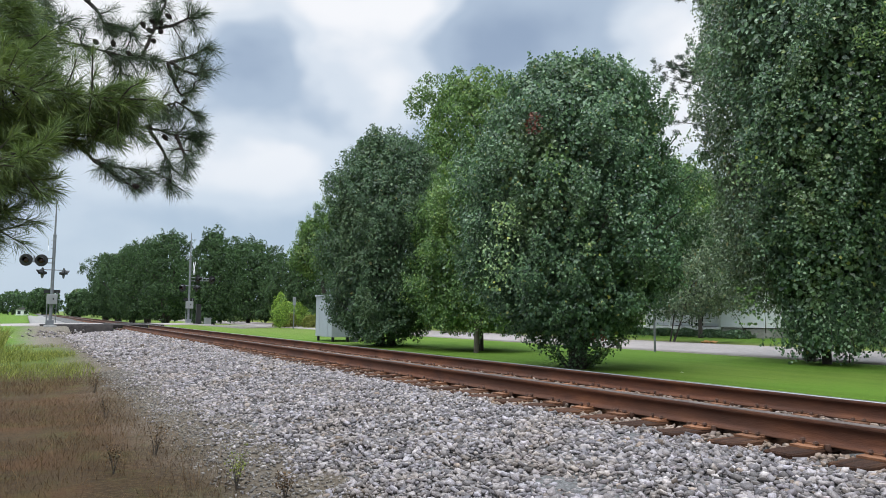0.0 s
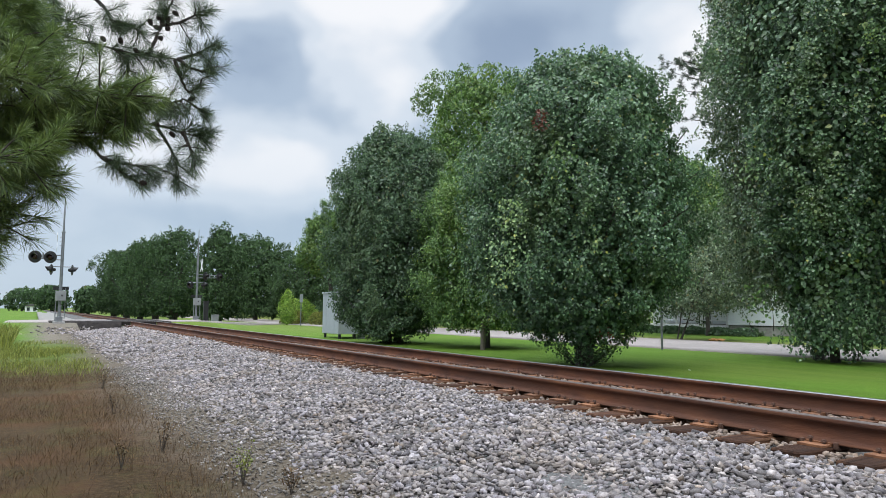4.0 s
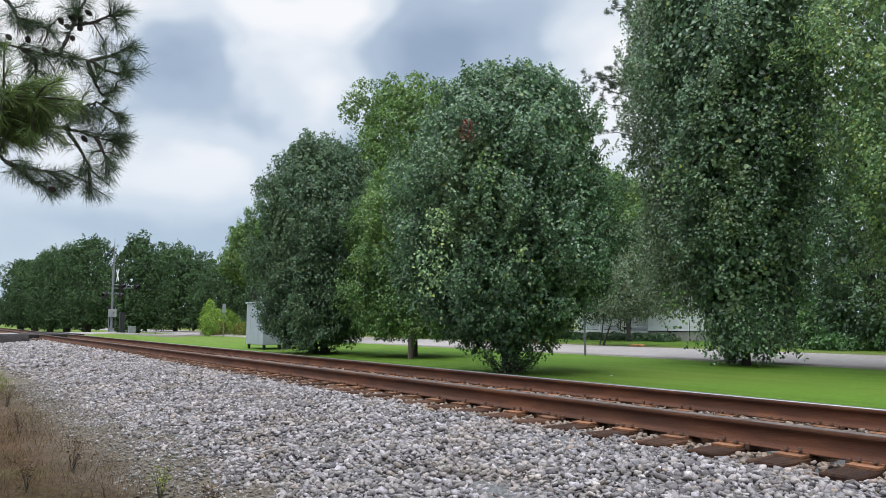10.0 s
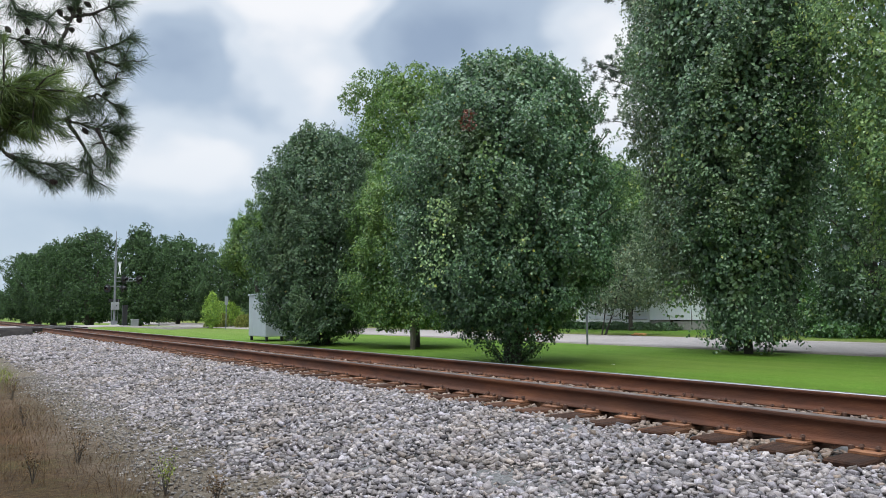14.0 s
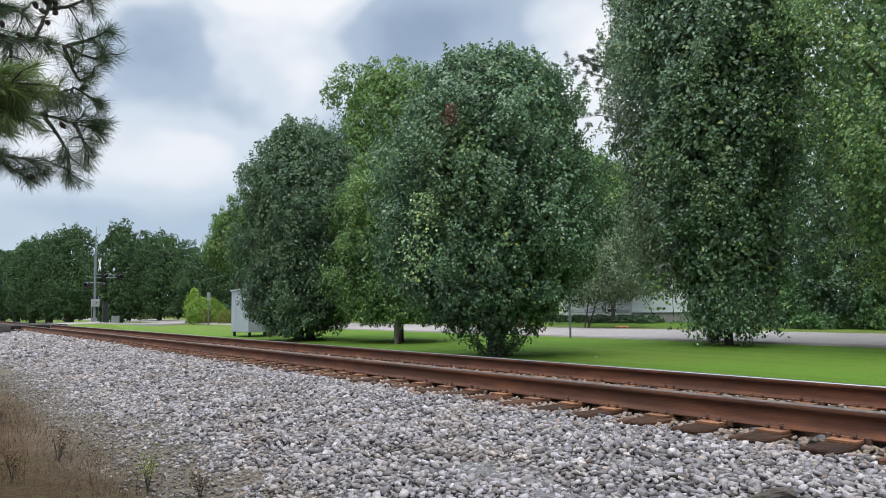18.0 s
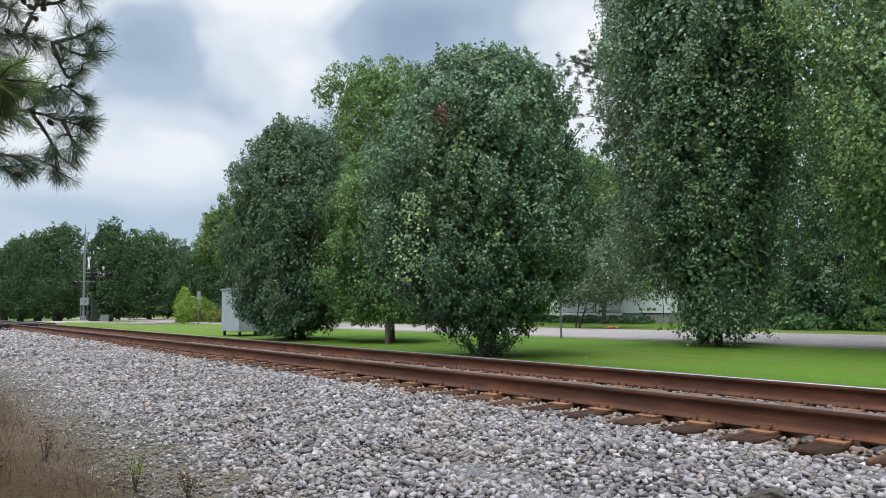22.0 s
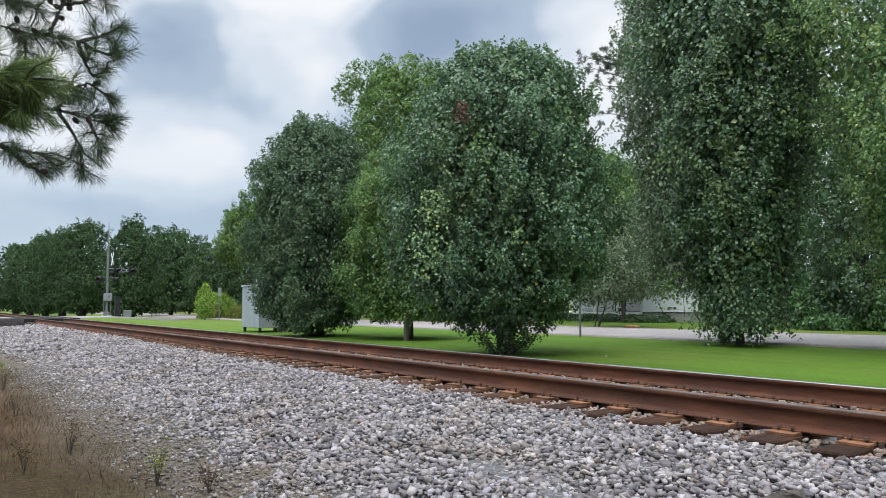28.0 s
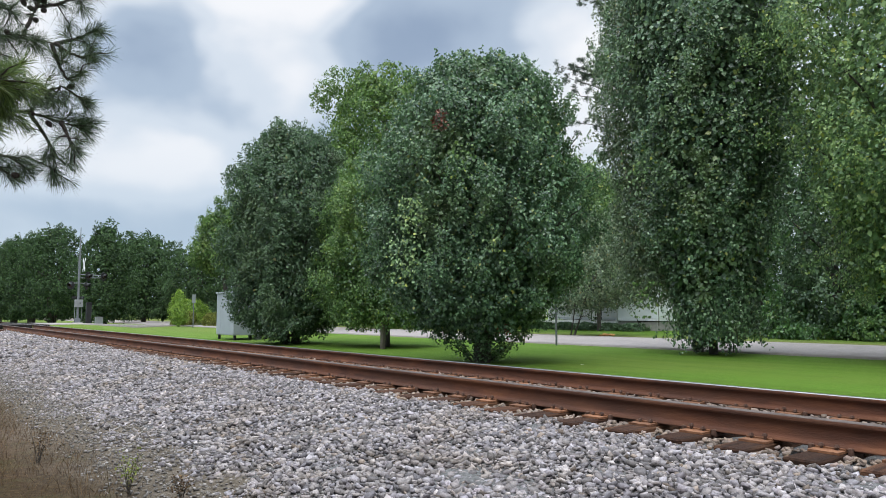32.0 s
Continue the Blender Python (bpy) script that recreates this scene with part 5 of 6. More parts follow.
    me = as_mesh("cone", cone_mesh(), CONE)
    spots = ((0.64, 5.11, 3.21), (0.62, 5.11, 3.14), (0.69, 5.1, 3.2), (0.65, 5.11, 3.07), (0.69, 5.1, 3.14), (0.4, 5.13, 3.01), (0.7, 5.1, 2.62), (0.65, 5.11, 2.46), (0.58, 5.12, 2.05), (-0.15, 4.85, 2.78), (-0.11, 4.85, 2.74), (-0.12, 4.85, 2.68), (0.8, 5.09, 2.9), (0.74, 5.1, 3.26), (0.58, 5.12, 3.17), (0.5, 5.16, 2.97), (0.86, 5.06, 2.66), (0.75, 5.1, 2.4), (0.3, 5.2, 3.02))
    for q in spots:
        hang("cone", me, pine, "dark closed pine cone", pose(q[0] + 4.6, q[1] - 5.6, q[2], g.uniform(60, 150), g.uniform(-40, 40), g.uniform(0, 360)) @ Matrix.Scale(0.48, 4))


def build_back_pine():
    g = np.random.default_rng(19)
    at = (35.3, 26.2)
    pine = thing("pine_tree", (*at, 0), "tall dark pine behind the wood edge", "tree")
    hang("trunk", tubes_mesh("trunk", [([(0, 0, -0.1), (0.1, 0, 8), (0, 0.1, 16), (0.1, 0, 25)], (0.3, 0.24, 0.18, 0.06), 10)], PINE_BARK), pine)
    tubes, cents, ways = [], [], []
    for k in range(52):
        left = k < 12
        z = g.uniform(11.5, 24.5) if not left else (g.uniform(13.6, 16.6) if k < 7 else g.uniform(18.2, 21.0))
        a = g.uniform(0, 6.28) if not left else 2.24 + g.uniform(-0.35, 0.35)
        ln = g.uniform(2.0, 4.4) * (1.2 - 0.5 * (z - 11) / 14) if not left else g.uniform(3.6, 4.9) - (k > 6) * 1.5
        d = np.array([math.cos(a), math.sin(a), 0.15])
        p = np.array([0, 0, z]) + np.linspace(0, 1, 6)[:, None] * d * ln + np.concatenate([[[0, 0, 0]], g.normal(0, 0.09, (5, 3))])
        p[:, 2] += 0.55 * np.linspace(0, 1, 6) ** 2
        hang("bough", tubes_mesh("bough", [(p, np.linspace(0.05, 0.012, 6), 6)], PINE_BARK), pine)
        for q in np.linspace(0.35, 1.0, 9):
            side = g.normal(0, 0.24, 3)
            for _ in range(4):
                e = np.array([np.interp(q, np.linspace(0, 1, 6), p[:, c]) for c in range(3)]) + side + g.normal(0, 0.09, 3)
                cents.append(e)
                ways.append(d * 0.5 + g.normal(0, 0.5, 3) + (0, 0, 0.6))
    hang("needles", needle_tufts("needles", np.array(cents), np.array(ways), 0.25, 0.02, 28, FAR_NEEDLE, g), pine)


build_near_pine()
build_back_pine()

# ---- crossing signals ----


def lamp_head(parent, place, yaw, r=0.3):
    """One flasher: a black disc, a lens and a hood; turned by yaw from -y."""
    at, face, set_at = (0, 0, 0), -1, pose(*place, 0, 0, yaw)
    bm = bmesh.new()
    bmesh.ops.create_cone(bm, cap_ends=True, segments=28, radius1=r, radius2=r, depth=0.025)
    bmesh.ops.bevel(bm, geom=bm.edges[:], offset=0.006, segments=1, affect="EDGES")
    turn = Matrix.Translation(at) @ Euler((radians(-90 * face), 0, 0)).to_matrix().to_4x4()
    bmesh.ops.transform(bm, matrix=turn, verts=bm.verts)
    head = part("lamp_head", bm, BLACK, parent, "round black flasher with a hood", set_at)
    bm = bmesh.new()
    bmesh.ops.create_uvsphere(bm, u_segments=20, v_segments=10, radius=0.15)
    bmesh.ops.scale(bm, vec=(1, 1, 0.35), verts=bm.verts)
    bmesh.ops.transform(bm, matrix=turn @ Matrix.Translation((0, 0, 0.02)), verts=bm.verts)
    part("lens", bm, LENS, head, "dark red unlit lens")
    # hood: the upper part of a tube
    seg, vs, fs = 18, [], []
    for k in range(seg + 1):
        a = radians(-25 + 230 * k / seg)
        for rr, d in ((0.165, 0.0), (0.165, 0.30 - 0.14 * (1 - math.sin(max(a, 0)) if a < math.pi else 1)), (0.158, 0.0)):
            vs.append((at[0] + rr * math.cos(a), at[1] + face * (0.012 + d), at[2] + rr * math.sin(a)))
    for k in range(seg):
        fs.append((3 * k, 3 * k + 1, 3 * k + 4, 3 * k + 3))
    hang("hood", mesh_from("hood", vs, fs, 4, BLACK), head)
    bm = bmesh.new()
    bmesh.ops.create_cone(bm, cap_ends=True, segments=16, radius1=0.13, radius2=0.07, depth=0.2)
    bmesh.ops.transform(bm, matrix=turn @ Matrix.Translation((0, 0, -0.11)) @ Euler((math.pi, 0, 0)).to_matrix().to_4x4(), verts=bm.verts)
    part("housing", bm, BLACK, head)
    return head


def crossing_signal(at, side, lift, label, turn, low_turns):
    """A railroad crossing mast. side: which way the arm with the upper lamps reaches along x."""
    s = thing("crossing_signal", at, label, "crossing signal", "signals at the crossing")
    rod("mast", (0, 0, 0), (0, 0, 5.0), 0.085, 0.078, GALV, s, 16)
    rod("antenna_pipe", (0, 0, 5.0), (0, 0, 6.1), 0.05, 0.045, GALV, s, 10)
    rod("antenna_tip", (0, 0, 6.1), (0, 0, 6.95), 0.035, 0.018, GALV, s, 8)
    part("collar", box(0.2, 0.2, 0.06, (0, 0, 4.98), 0.01), GALV, s)
    for z in (4.25, 4.7, 4.45):
        rod("step", (-0.02, 0, z), (-0.16, 0, z), 0.012, 0.012, GALV, s, 6)
    # upper pair on an arm to one side
    up = 3.57 + lift
    for dz in (-0.12, 0.14):
        rod("arm", (0, 0, up + dz), (side * (1.45 if side < 0 else 1.75), 0, up + dz * 0.6), 0.03, 0.024, GALV, s, 8)
    rod("drop_tube", (side * 0.92, 0, up - 0.1), (side * 0.92, 0, up + 0.25), 0.04, 0.04, GALV, s, 8)
    lamp_head(s, (side * 0.58, -0.12, up), turn, 0.33)
    lamp_head(s, (side * (1.3 if side < 0 else 1.6), -0.12, up), turn, 0.33)
    # lower pair, facing away along the road
    low = 2.96 + lift
    rod("crossarm", (-0.62, 0, low + 0.12), (0.62, 0, low + 0.12), 0.026, 0.026, GALV, s, 8)
    for x, yaw in zip((-0.5, 0.52), low_turns):
        lamp_head(s, (x, 0.05, low - 0.05), yaw, 0.3)
    # crossbuck, edge on to the track
    for k in (-1, 1):
        bm = box(0.22, 0.02, 1.2, (0, 0, 0), 0.004)
        bmesh.ops.transform(bm, matrix=Matrix.Translation((0.13 * side * -1 + 0.42 * side, 0.03 * k, up + 0.85)) @ Euler((0, radians(45 * k), radians(89))).to_matrix().to_4x4(), verts=bm.verts)
        part("crossbuck_board", bm, WHITE, s, "white crossbuck board")
    part("sign_panel", box(0.78, 0.03, 0.19, (0.02, 0.1, 1.9 + lift * 0.3), 0.006), BLACK, s, "dark sign panel seen from behind")
    jb = part("junction_box", box(0.52, 0.3, 0.54, (0.02, -0.12, 1.48 + lift * 0.3), 0.025), ALU_BOX, s, "pale metal junction box")
    part("latch", box(0.06, 0.03, 0.09, (0.08, -0.285, 1.5 + lift * 0.3), 0.006), BLACK, jb)
    rod("conduit", (-0.2, -0.05, 0.1), (-0.2, -0.05, 1.25), 0.025, 0.025, GALV, s, 8)
    rod("conduit", (0.25, 0.0, 0.2), (0.25, 0.0, 1.9), 0.018, 0.018, GALV, s, 8)
    part("base", box(0.34, 0.34, 0.36, (0, 0, 0.17), 0.02), GALV, s)
    part("foundation", box(0.6, 0.6, 0.16, (0, 0, 0.0), 0.02), CONCRETE, s)
    return s


crossing_signal((1.14, 44.2, 0.40), -1, 0.0, "grey railroad crossing signal with unlit black flashers", -18, (-75, 100))
crossing_signal((10.66, 56.6, 0.36), 1, -0.2, "grey railroad crossing signal standing beyond the track", 42, (-48, 58))


def gate_box():
    b = thing("signal_box", (11.5, 57.2, 0.3), "tall dark signal box beside the crossing mast", "signal box")
    part("body", box(0.34, 0.34, 1.5, (0, 0, 0.75), 0.03), BLACK, b)
    part("lid", box(0.38, 0.38, 0.06, (0, 0, 1.53), 0.02), BLACK, b)


gate_box()


def signal_cabinet():
    c = thing("signal_cabinet", (12.2, 30.0, 0.0), "white metal signal cabinet on short legs beside the track", "cabinet")
    body = part("body", box(1.6, 2.0, 1.78, (0, 0, 1.07), 0.02), CABINET, c)
    part("roof", box(1.7, 2.1, 0.07, (0, 0, 1.995), 0.02), CABINET, c)
    d = part("door", box(0.72, 0.03, 1.55, (0.3, -1.012, 1.06), 0.012), CABINET, body)
    part("handle", box(0.03, 0.05, 0.16, (0.58, -1.045, 1.0), 0.008), GALV, d)
    for z in (0.5, 1.6):
        rod("hinge", (-0.07, -1.03, z), (-0.07, -1.03, z + 0.14), 0.014, 0.014, GALV, d, 8)
    for k in range(5):
        part("vent_slat", box(0.26, 0.02, 0.018, (0.35, -1.034, 0.45 + 0.04 * k), 0.004), GALV, d)
    for k in (-0.5, 0.5):
        part("seam", box(0.012, 0.02, 1.7, (-0.803, k, 1.07), 0.003), CABINET, body)
    for x in (-0.7, 0, 0.7):
        for y in (-0.88, 0.88):
            part("leg", box(0.1, 0.1, 0.26, (x, y, 0.07), 0.01), BLACK, c)
    part("conduit", box(0.2, 0.3, 0.24, (0.35, -0.85, 0.08), 0.02), GALV, c)


signal_cabinet()


def posts():
    p = thing("wooden_post", (12.5, 19.26, -0.05), "short grey weathered wooden utility post in the lawn", "post")
    bm = bmesh.new()
    bmesh.ops.create_cone(bm, cap_ends=True, segments=14, radius1=0.085, radius2=0.078, depth=1.8)
    bmesh.ops.translate(bm, vec=(0, 0, 0.9), verts=bm.verts)
    for v in bm.verts:
        v.co.x += 0.02 * v.co.z / 2
    part("pole", bm, POST_WOOD, p)
    meter = part("meter_box", box(0.1, 0.2, 0.34, (0.12, -0.02, 1.1), 0.02), GALV, p, "small grey meter box")
    part("cover", box(0.012, 0.15, 0.2, (0.174, -0.02, 1.13), 0.005), ALU_BOX, meter)
    rod("conduit", (0.1, 0, 0.3), (0.1, 0, 0.95), 0.02, 0.02, GALV, p, 8)
    for x, y, h, lab in ((18.38, 17.25, 2.35, "thin grey sign post at the road edge"), (17.68, 52.83, 2.42, "thin grey sign post near the crossing")):
        s = thing("road_sign", (x, y, 0), lab, "sign", "signs along the road")
        part("post", box(0.06, 0.045, h, (0, 0, h / 2 - 0.02), 0.006), GALV, s)
        if y > 30:
            b = part("sign_plate", box(0.26, 0.012, 0.62, (0, -0.035, h - 0.3), 0.004), GREEN_SIGN, s, "grey back of a rectangular sign")
        else:
            b = part("sign_plate", box(0.3, 0.012, 0.45, (0, -0.035, h - 0.22), 0.004), GREEN_SIGN, s, "grey back of a small sign")
        for z in (-0.12, 0.12):
            rod("bolt", (0, -0.06, h - 0.28 + z), (0, -0.02, h - 0.28 + z), 0.012, 0.012, GALV, b, 6)


posts()


def mailbox(at, tan):
    m = thing("mailbox", at, "tan roadside mailbox on a post" if tan else "dark roadside mailbox on a post", "mailbox", "mailboxes along the road")
    part("post", box(0.1, 0.1, 1.0, (0, 0, 0.48), 0.01), POST_WOOD, m)
    bm = box(0.5, 0.22, 0.2, (0, 0, 1.08), 0.03)
    b = part("box", bm, MAILBOX_TAN if tan else BLACK, m)
    part("door", box(0.012, 0.2, 0.18, (-0.256, 0, 1.08), 0.01), MAILBOX_TAN if tan else BLACK, b)
    part("flag", box(0.1, 0.012, 0.05, (0.08, -0.12, 1.22), 0.003), LENS, b)


mailbox((25.9, 79.9, -0.02), True)
mailbox((26.2, 74.3, -0.02), False)


def utility_box():
    u = thing("utility_box", (12.7, 59.5, 0.02), "small pale grey utility box in the lawn", "utility box")
    part("body", box(0.5, 0.45, 0.72, (0, 0, 0.36), 0.03), ALU_BOX, u)
    part("lid", box(0.54, 0.49, 0.06, (0, 0, 0.74), 0.02), ALU_BOX, u)


utility_box()


def white_house():
    """A white boarded house behind the road, with a railed porch along its front; local -x faces the road."""
    h = thing("white_house", (37.0, 30.2, 0.0), "white clapboard house with a railed front porch", "house")
    L, D, F, W = 10.6, 7.0, 0.55, 2.6
    part("foundation", box(D, L, F, (D / 2, 0, F / 2 - 0.05), 0.02), CONCRETE, h)
    wall = part("wall", box(D - 0.1, L - 0.1, W, (D / 2, 0, F + W / 2), 0.0), SIDING, h)
    board = as_mesh("clapboard", box(0.03, L, 0.145, (0, 0, 0), 0.004), SIDING)
    gable = as_mesh("clapboard", box(D, 0.03, 0.145, (0, 0, 0), 0.004), SIDING)
    for k in range(int(W / 0.15)):
        z = F + 0.08 + 0.15 * k
        hang("clapboard", board, wall, m=pose(0.04, 0, z, 0, 4, 0))
        hang("clapboard", gable, wall, m=pose(D / 2, -L / 2 + 0.03, z, -4, 0, 0))
    bm = bmesh.new()
    z, e = F + W, 0.5
    c = [bm.verts.new(p) for p in ((-2.2, -L / 2 - e, z - 0.25), (D + e, -L / 2 - e, z), (D + e, L / 2 + e, z), (-2.2, L / 2 + e, z - 0.25), (D / 2, -L / 2 - e, z + 2.0), (D / 2, L / 2 + e, z + 2.0))]
    for q in ((0, 4, 5, 3), (1, 2, 5, 4), (0, 1, 4), (3, 5, 2), (0, 3, 2, 1)):
        bm.faces.new([c[k] for k in q])
    part("roof", bm, SHINGLE, h)
    for y in (-1.9, 2.9):
        w = part("window", box(0.06, 1.0, 1.35, (0.0, y, F + 1.45), 0.01), WHITE, h)
        for s in (-0.33, 0.33):
            part("pane", box(0.02, 0.84, 0.58, (-0.035, y, F + 1.45 + s), 0.004), GLASS_DARK, w)
    d = part("door", box(0.06, 0.95, 2.0, (0.0, 0.9, F + 1.02), 0.01), GLASS_DARK, h, "dark front door")
    part("door_frame", box(0.05, 0.1, 2.1, (-0.01, 0.37, F + 1.05), 0.01), WHITE, d)
    porch = part("porch_floor", box(2.0, L - 2.9, 0.16, (-1.0, 1.43, F - 0.1), 0.01), WHITE, h)
    for y in np.linspace(-L / 2 + 3.0, L / 2 - 0.1, 5):
        part("pier", box(0.25, 0.25, 0.62, (-1.8, y, 0.22), 0.01), CONCRETE, porch)
        part("porch_post", box(0.11, 0.11, 2.2, (-1.9, y, F + 1.08), 0.01), WHITE, h)
    for z in (0.25, 0.95):
        part("porch_rail", box(0.06, L - 3.1, 0.06, (-1.9, 1.45, F + z), 0.01), WHITE, h)
    part("wing_foundation", box(1.9, 2.7, F, (-1.02, -L / 2 + 1.42, F / 2 - 0.05), 0.02), CONCRETE, h)
    wing = part("wing", box(1.95, 2.8, W, (-1.02, -L / 2 + 1.42, F + W / 2), 0.0), SIDING, h, "white boarded wing beside the porch")
    slab = as_mesh("clapboard", box(0.03, 2.84, 0.145, (0, 0, 0), 0.004), SIDING)
    for k in range(int(W / 0.15)):
        hang("clapboard", slab, wing, m=pose(-2.01, -L / 2 + 1.42, F + 0.08 + 0.15 * k, 0, 4, 0))
    bal = as_mesh("baluster", box(0.035, 0.035, 0.66, (0, 0, 0), 0.0), WHITE)
    for y in np.arange(-L / 2 + 3.0, L / 2 - 0.15, 0.16):
        hang("baluster", bal, h, m=pose(-1.9, y, F + 0.6))



white_house()


def far_building(at, w, d, h, label):
    b = thing("far_building", at, label, "building", "buildings far down the line")
    part("wall", box(w, d, h, (0, 0, h / 2), 0.0), WHITE, b)
    bm = bmesh.new()
    c = [bm.verts.new(p) for p in ((-w / 2 - 0.3, -d / 2 - 0.3, h), (w / 2 + 0.3, -d / 2 - 0.3, h), (w / 2 + 0.3, d / 2 + 0.3, h), (-w / 2 - 0.3, d / 2 + 0.3, h), (0, -d / 2 - 0.3, h + w * 0.22), (0, d / 2 + 0.3, h + w * 0.22))]
    for q in ((0, 4, 5, 3), (1, 2, 5, 4), (0, 1, 4), (3, 5, 2), (0, 3, 2, 1)):
        bm.faces.new([c[k] for k in q])
    part("roof", bm, SHINGLE, b)
    for x in (-w / 4, w / 4):
        win = part("window", box(0.9, 0.08, 1.1, (x, -d / 2 - 0.02, h * 0.55), 0.01), WHITE, b)
        part("pane", box(0.7, 0.03, 0.9, (x, -d / 2 - 0.065, h * 0.55), 0.0), GLASS_DARK, win)


far_building((-0.9, 225, 0.0), 3.0, 6.0, 1.7, "small white building with a dark roof far down the line")


def small_things():
    # a weathered piece of wood on the ballast
    g = random.Random(4)
    log = thing("driftwood_log", (3.36, 1.86, float(bed_z(3.36)) + 0.035), "weathered grey-brown broken piece of wood on the ballast", "log", rz=-52)
    pts = [(-0.11, 0, -0.005), (-0.06, 0.008, 0.006), (0.0, 0.0, 0.02), (0.05, -0.006, 0.03), (0.09, 0.0, 0.034)]
    v, f = tube_arrays(pts, (0.012, 0.022, 0.032, 0.04, 0.036), 9)
    v = v + np.array([[g.uniform(-0.006, 0.006) for _ in range(3)] for _ in v])
    caps = [tuple(range(9)), tuple(len(v) - 9 + k for k in range(9))]
    me = bpy.data.meshes.new("wood")
    me.from_pydata([tuple(p) for p in v], [], [tuple(q) for q in f] + caps)
    me.materials.append(LOG)
    hang("wood", me, log)
    # orange clay clods on the verge
    gg = np.random.default_rng(9)
    clods = np.stack([gg.normal(25.78, 0.08, 30), gg.normal(21.11, 0.22, 30)], -1)
    stones("clay_clods", clods, np.full(30, 0.04), gg.uniform(0.08, 0.18, 30), ORANGE, "orange clay clods at the road edge", 12)


small_things()


def litter():
    """A crumpled scrap of white paper on the lawn."""
    p = thing("paper_scrap", (11.94, 10.47, 0.0), "crumpled scrap of white paper lying on the lawn", "litter")
    bm = bmesh.new()
    bmesh.ops.create_grid(bm, x_segments=6, y_segments=5, size=0.022)
    for v in bm.verts:
        v.co.z = 0.022 + 0.012 * noise.noise(v.co * 60) + 0.012 * noise.noise(v.co * 25 + Vector((3, 1, 0)))
        v.co.x *= 1.3
    bmesh.ops.solidify(bm, geom=bm.faces[:], thickness=0.002)
    part("paper", bm, WHITE, p)


litter()


# ---- grasses ----


def blades(name, xy, z, height, width, mat, label, seed, lean=0.5, parent=None):
    g = np.random.default_rng(seed)
    n = len(xy)
    a = g.uniform(0, 6.283, n)
    side = np.stack([np.cos(a), np.sin(a), 0 * a], -1) * width[:, None]
    tilt = g.normal(0, lean, (n, 2)) * height[:, None]
    p0 = np.concatenate([xy, z[:, None]], -1)
    mid = p0 + np.concatenate([tilt * 0.3, (height * 0.55)[:, None]], -1)
    tip = p0 + np.concatenate([tilt, (height * g.uniform(0.8, 1.0, n))[:, None]], -1)
    v = np.stack([p0 - side * 0.5, p0 + side * 0.5, mid + side * 0.4, tip, mid - side * 0.4], 1)
    i = np.arange(n)[:, None] * 5
    f = np.stack([i + [0, 1, 2], i + [0, 2, 4], i + [4, 2, 3]], 1)
    ob = hang(name, mesh_from(name, v.reshape(-1, 3), f.reshape(-1, 3), 3, mat), parent)
    return tagged(ob, label, "grass", kind="stuff") if parent is None else ob


def patchy(g, n, x0, x1, y0, y1, scale, cut):
    xy = np.stack([g.uniform(x0, x1, n), g.uniform(y0, y1, n)], -1)
    k = np.array([noise.noise(Vector((a * scale, b * scale, 7))) for a, b in xy])
    return xy[k + g.uniform(-0.2, 0.2, n) > cut]


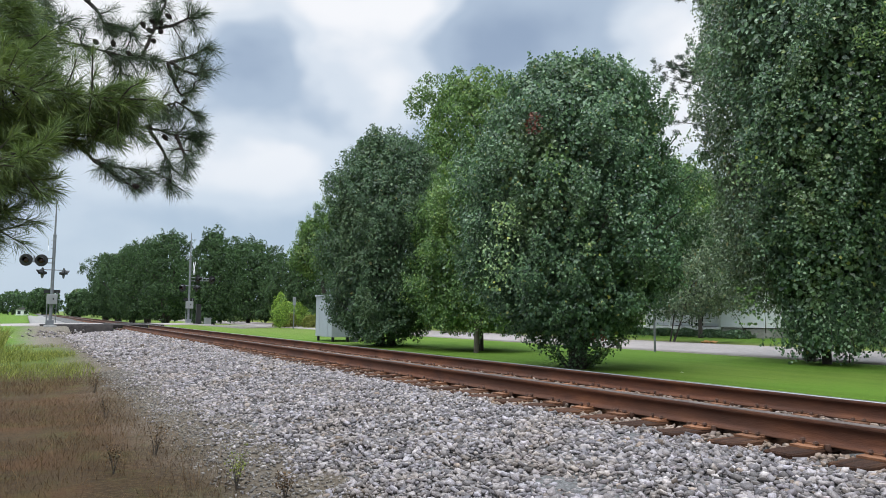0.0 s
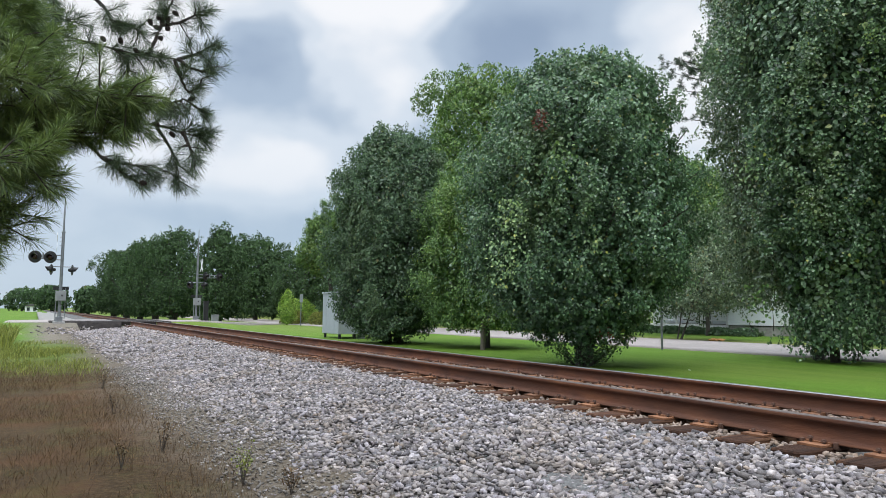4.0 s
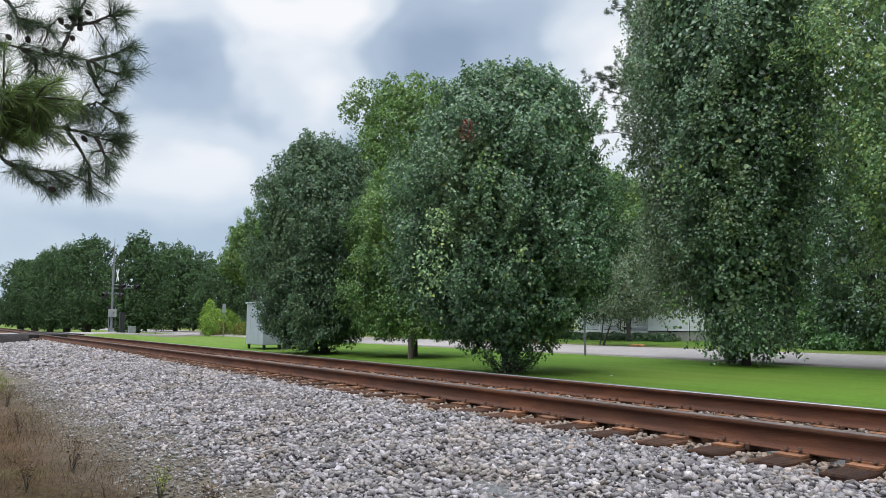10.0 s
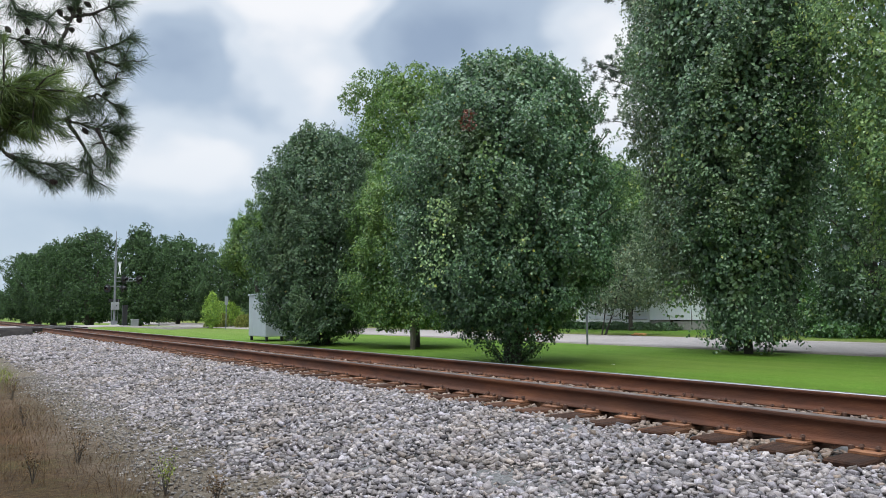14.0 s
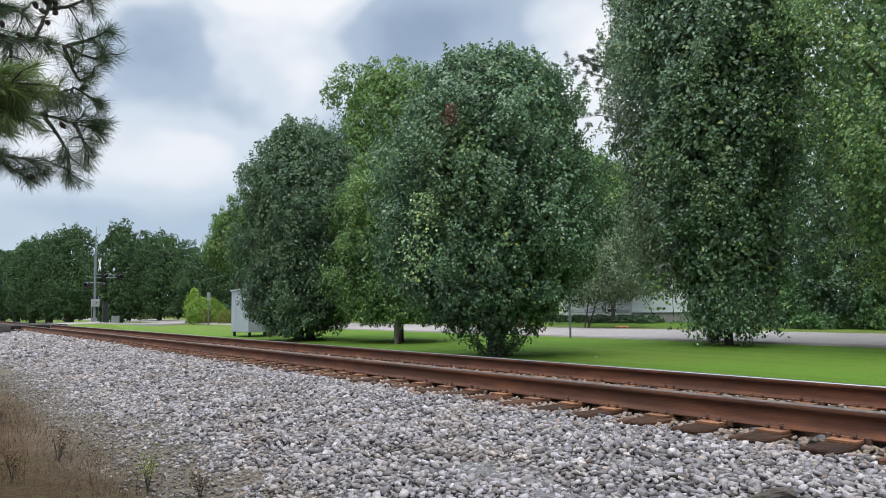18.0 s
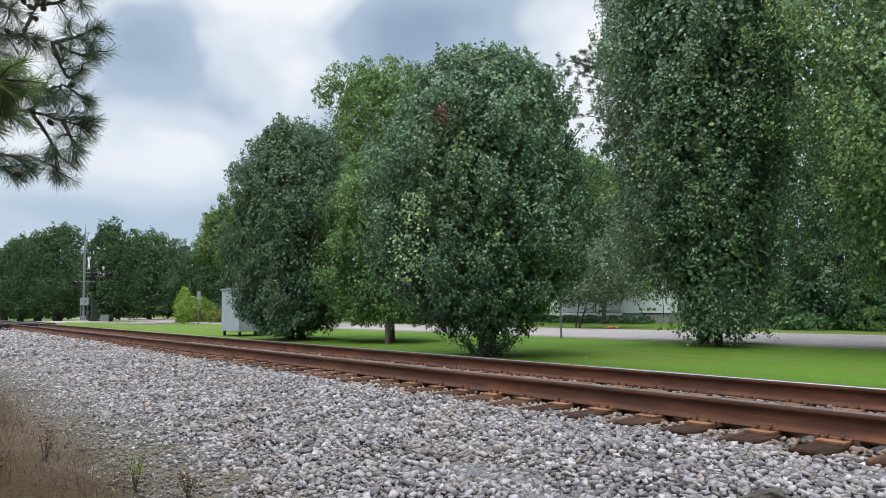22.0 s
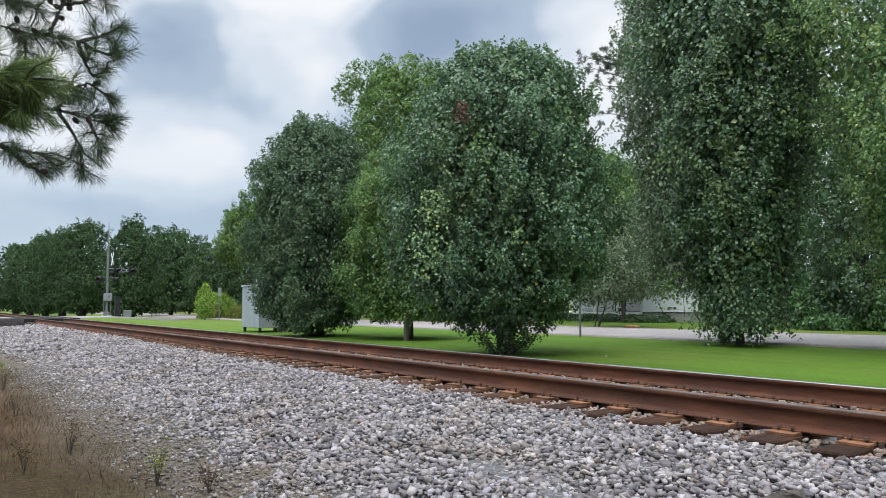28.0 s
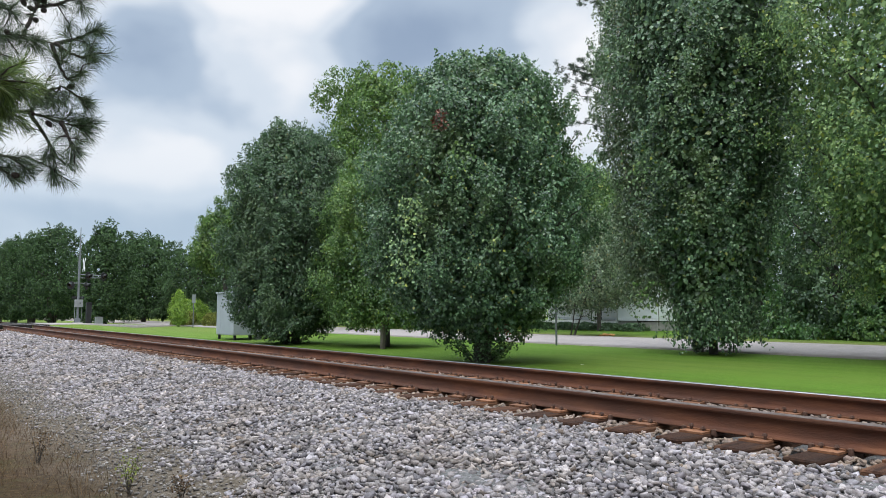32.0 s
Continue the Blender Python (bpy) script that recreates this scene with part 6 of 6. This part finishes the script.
def build_grass():
    g = np.random.default_rng(29)
    xy = patchy(g, 52000, -2.5, 1.5, 2.6, 16, 0.9, -0.12)
    xy = xy[g.uniform(0, 1, len(xy)) < smooth01((1.55 - xy[:, 0]) / 0.5)]
    blades("dry_grass", xy, ground_z(xy[:, 0], xy[:, 1]), g.uniform(0.02, 0.1, len(xy)), g.uniform(0.002, 0.0045, len(xy)), DRY, "dry brown grass beside the ballast", 30, 0.8)
    tall = patchy(g, 2600, -1.8, 1.35, 4, 18, 1.3, 0.16)
    blades("dry_grass", tall, ground_z(tall[:, 0], tall[:, 1]), g.uniform(0.1, 0.32, len(tall)), g.uniform(0.002, 0.0045, len(tall)), DRY, "tall dead brown weeds beside the ballast", 31, 0.3)
    green = patchy(g, 30000, -2.5, 1.3, 12.5, 30, 0.55, 0.0)
    green = green[g.uniform(0, 1, len(green)) < smooth01((green[:, 1] - 12.5) / 9) * smooth01((30 - green[:, 1]) / 5) * smooth01((1.5 - green[:, 0]) / 0.8)]
    blades("weeds", green, ground_z(green[:, 0], green[:, 1]), g.uniform(0.05, 0.2, len(green)), g.uniform(0.006, 0.014, len(green)), WEED, "yellow-green weeds near the crossing", 32, 0.5)
    high = patchy(g, 5000, -5.0, -0.6, 24, 36, 0.4, -0.1)
    blades("weeds", high, ground_z(high[:, 0], high[:, 1]), g.uniform(0.3, 0.8, len(high)), g.uniform(0.015, 0.035, len(high)), WEED, "tall green weeds beside the side road", 33, 0.35)
    # lawn fringe behind the far rail
    edge = np.stack([g.uniform(8.6, 10.2, 14000), g.uniform(1, 26, 14000)], -1)
    blades("lawn_fringe", edge, ground_z(edge[:, 0], edge[:, 1]) - 0.01, g.uniform(0.05, 0.13, len(edge)), g.uniform(0.006, 0.014, len(edge)), WEED, "longer green grass at the edge of the lawn", 34, 0.5)


build_grass()


def weed_plant(at, height, label, mat, seed):
    g = np.random.default_rng(seed)
    w = thing("weed_plant", (*at, float(ground_z(*at)) if at[0] < 0.8 else float(bed_z(at[0])) - 0.03), label, "weed", "single weeds beside the ballast")
    tubes, pos = [], []
    for k in range(6):
        a = g.uniform(0, 6.28)
        tip = np.array([math.cos(a) * 0.3, math.sin(a) * 0.3, 1.0]) * height * g.uniform(0.6, 1)
        tubes.append((np.array([(0, 0, 0), tip * (0.35, 0.35, 0.5), tip]), (0.004, 0.003, 0.0015), 5))
        for q in np.linspace(0.5, 1, 30):
            pos.append(tip * (q * q, q * q, q) + g.normal(0, 0.022, 3))
    for tb in tubes:
        hang("stem", tubes_mesh("stem", [tb], LOG), w)
    pos = np.array(pos)
    hang("foliage", leaves_mesh("foliage", pos, g.normal(0, 1, pos.shape) + (0, 0, 1), g.uniform(0.01, 0.022, len(pos)), mat, g), w)


for k, (x, y, h, green) in enumerate(((1.30, 5.05, 0.3, True), (1.0, 6.6, 0.34, False), (0.85, 9.2, 0.36, False), (0.95, 12.2, 0.4, False), (0.62, 6.0, 0.25, False), (1.5, 4.6, 0.2, False))):
    weed_plant((x, y), h, "small pale green weed at the ballast edge" if green else "dead brown weed stalk at the ballast edge", WEED if green else DRY, 200 + k)

# ---- many small pieces last ----
build_ballast()
build_ties()


def motions():
    """Nothing in the place moves but the eye."""


motions()
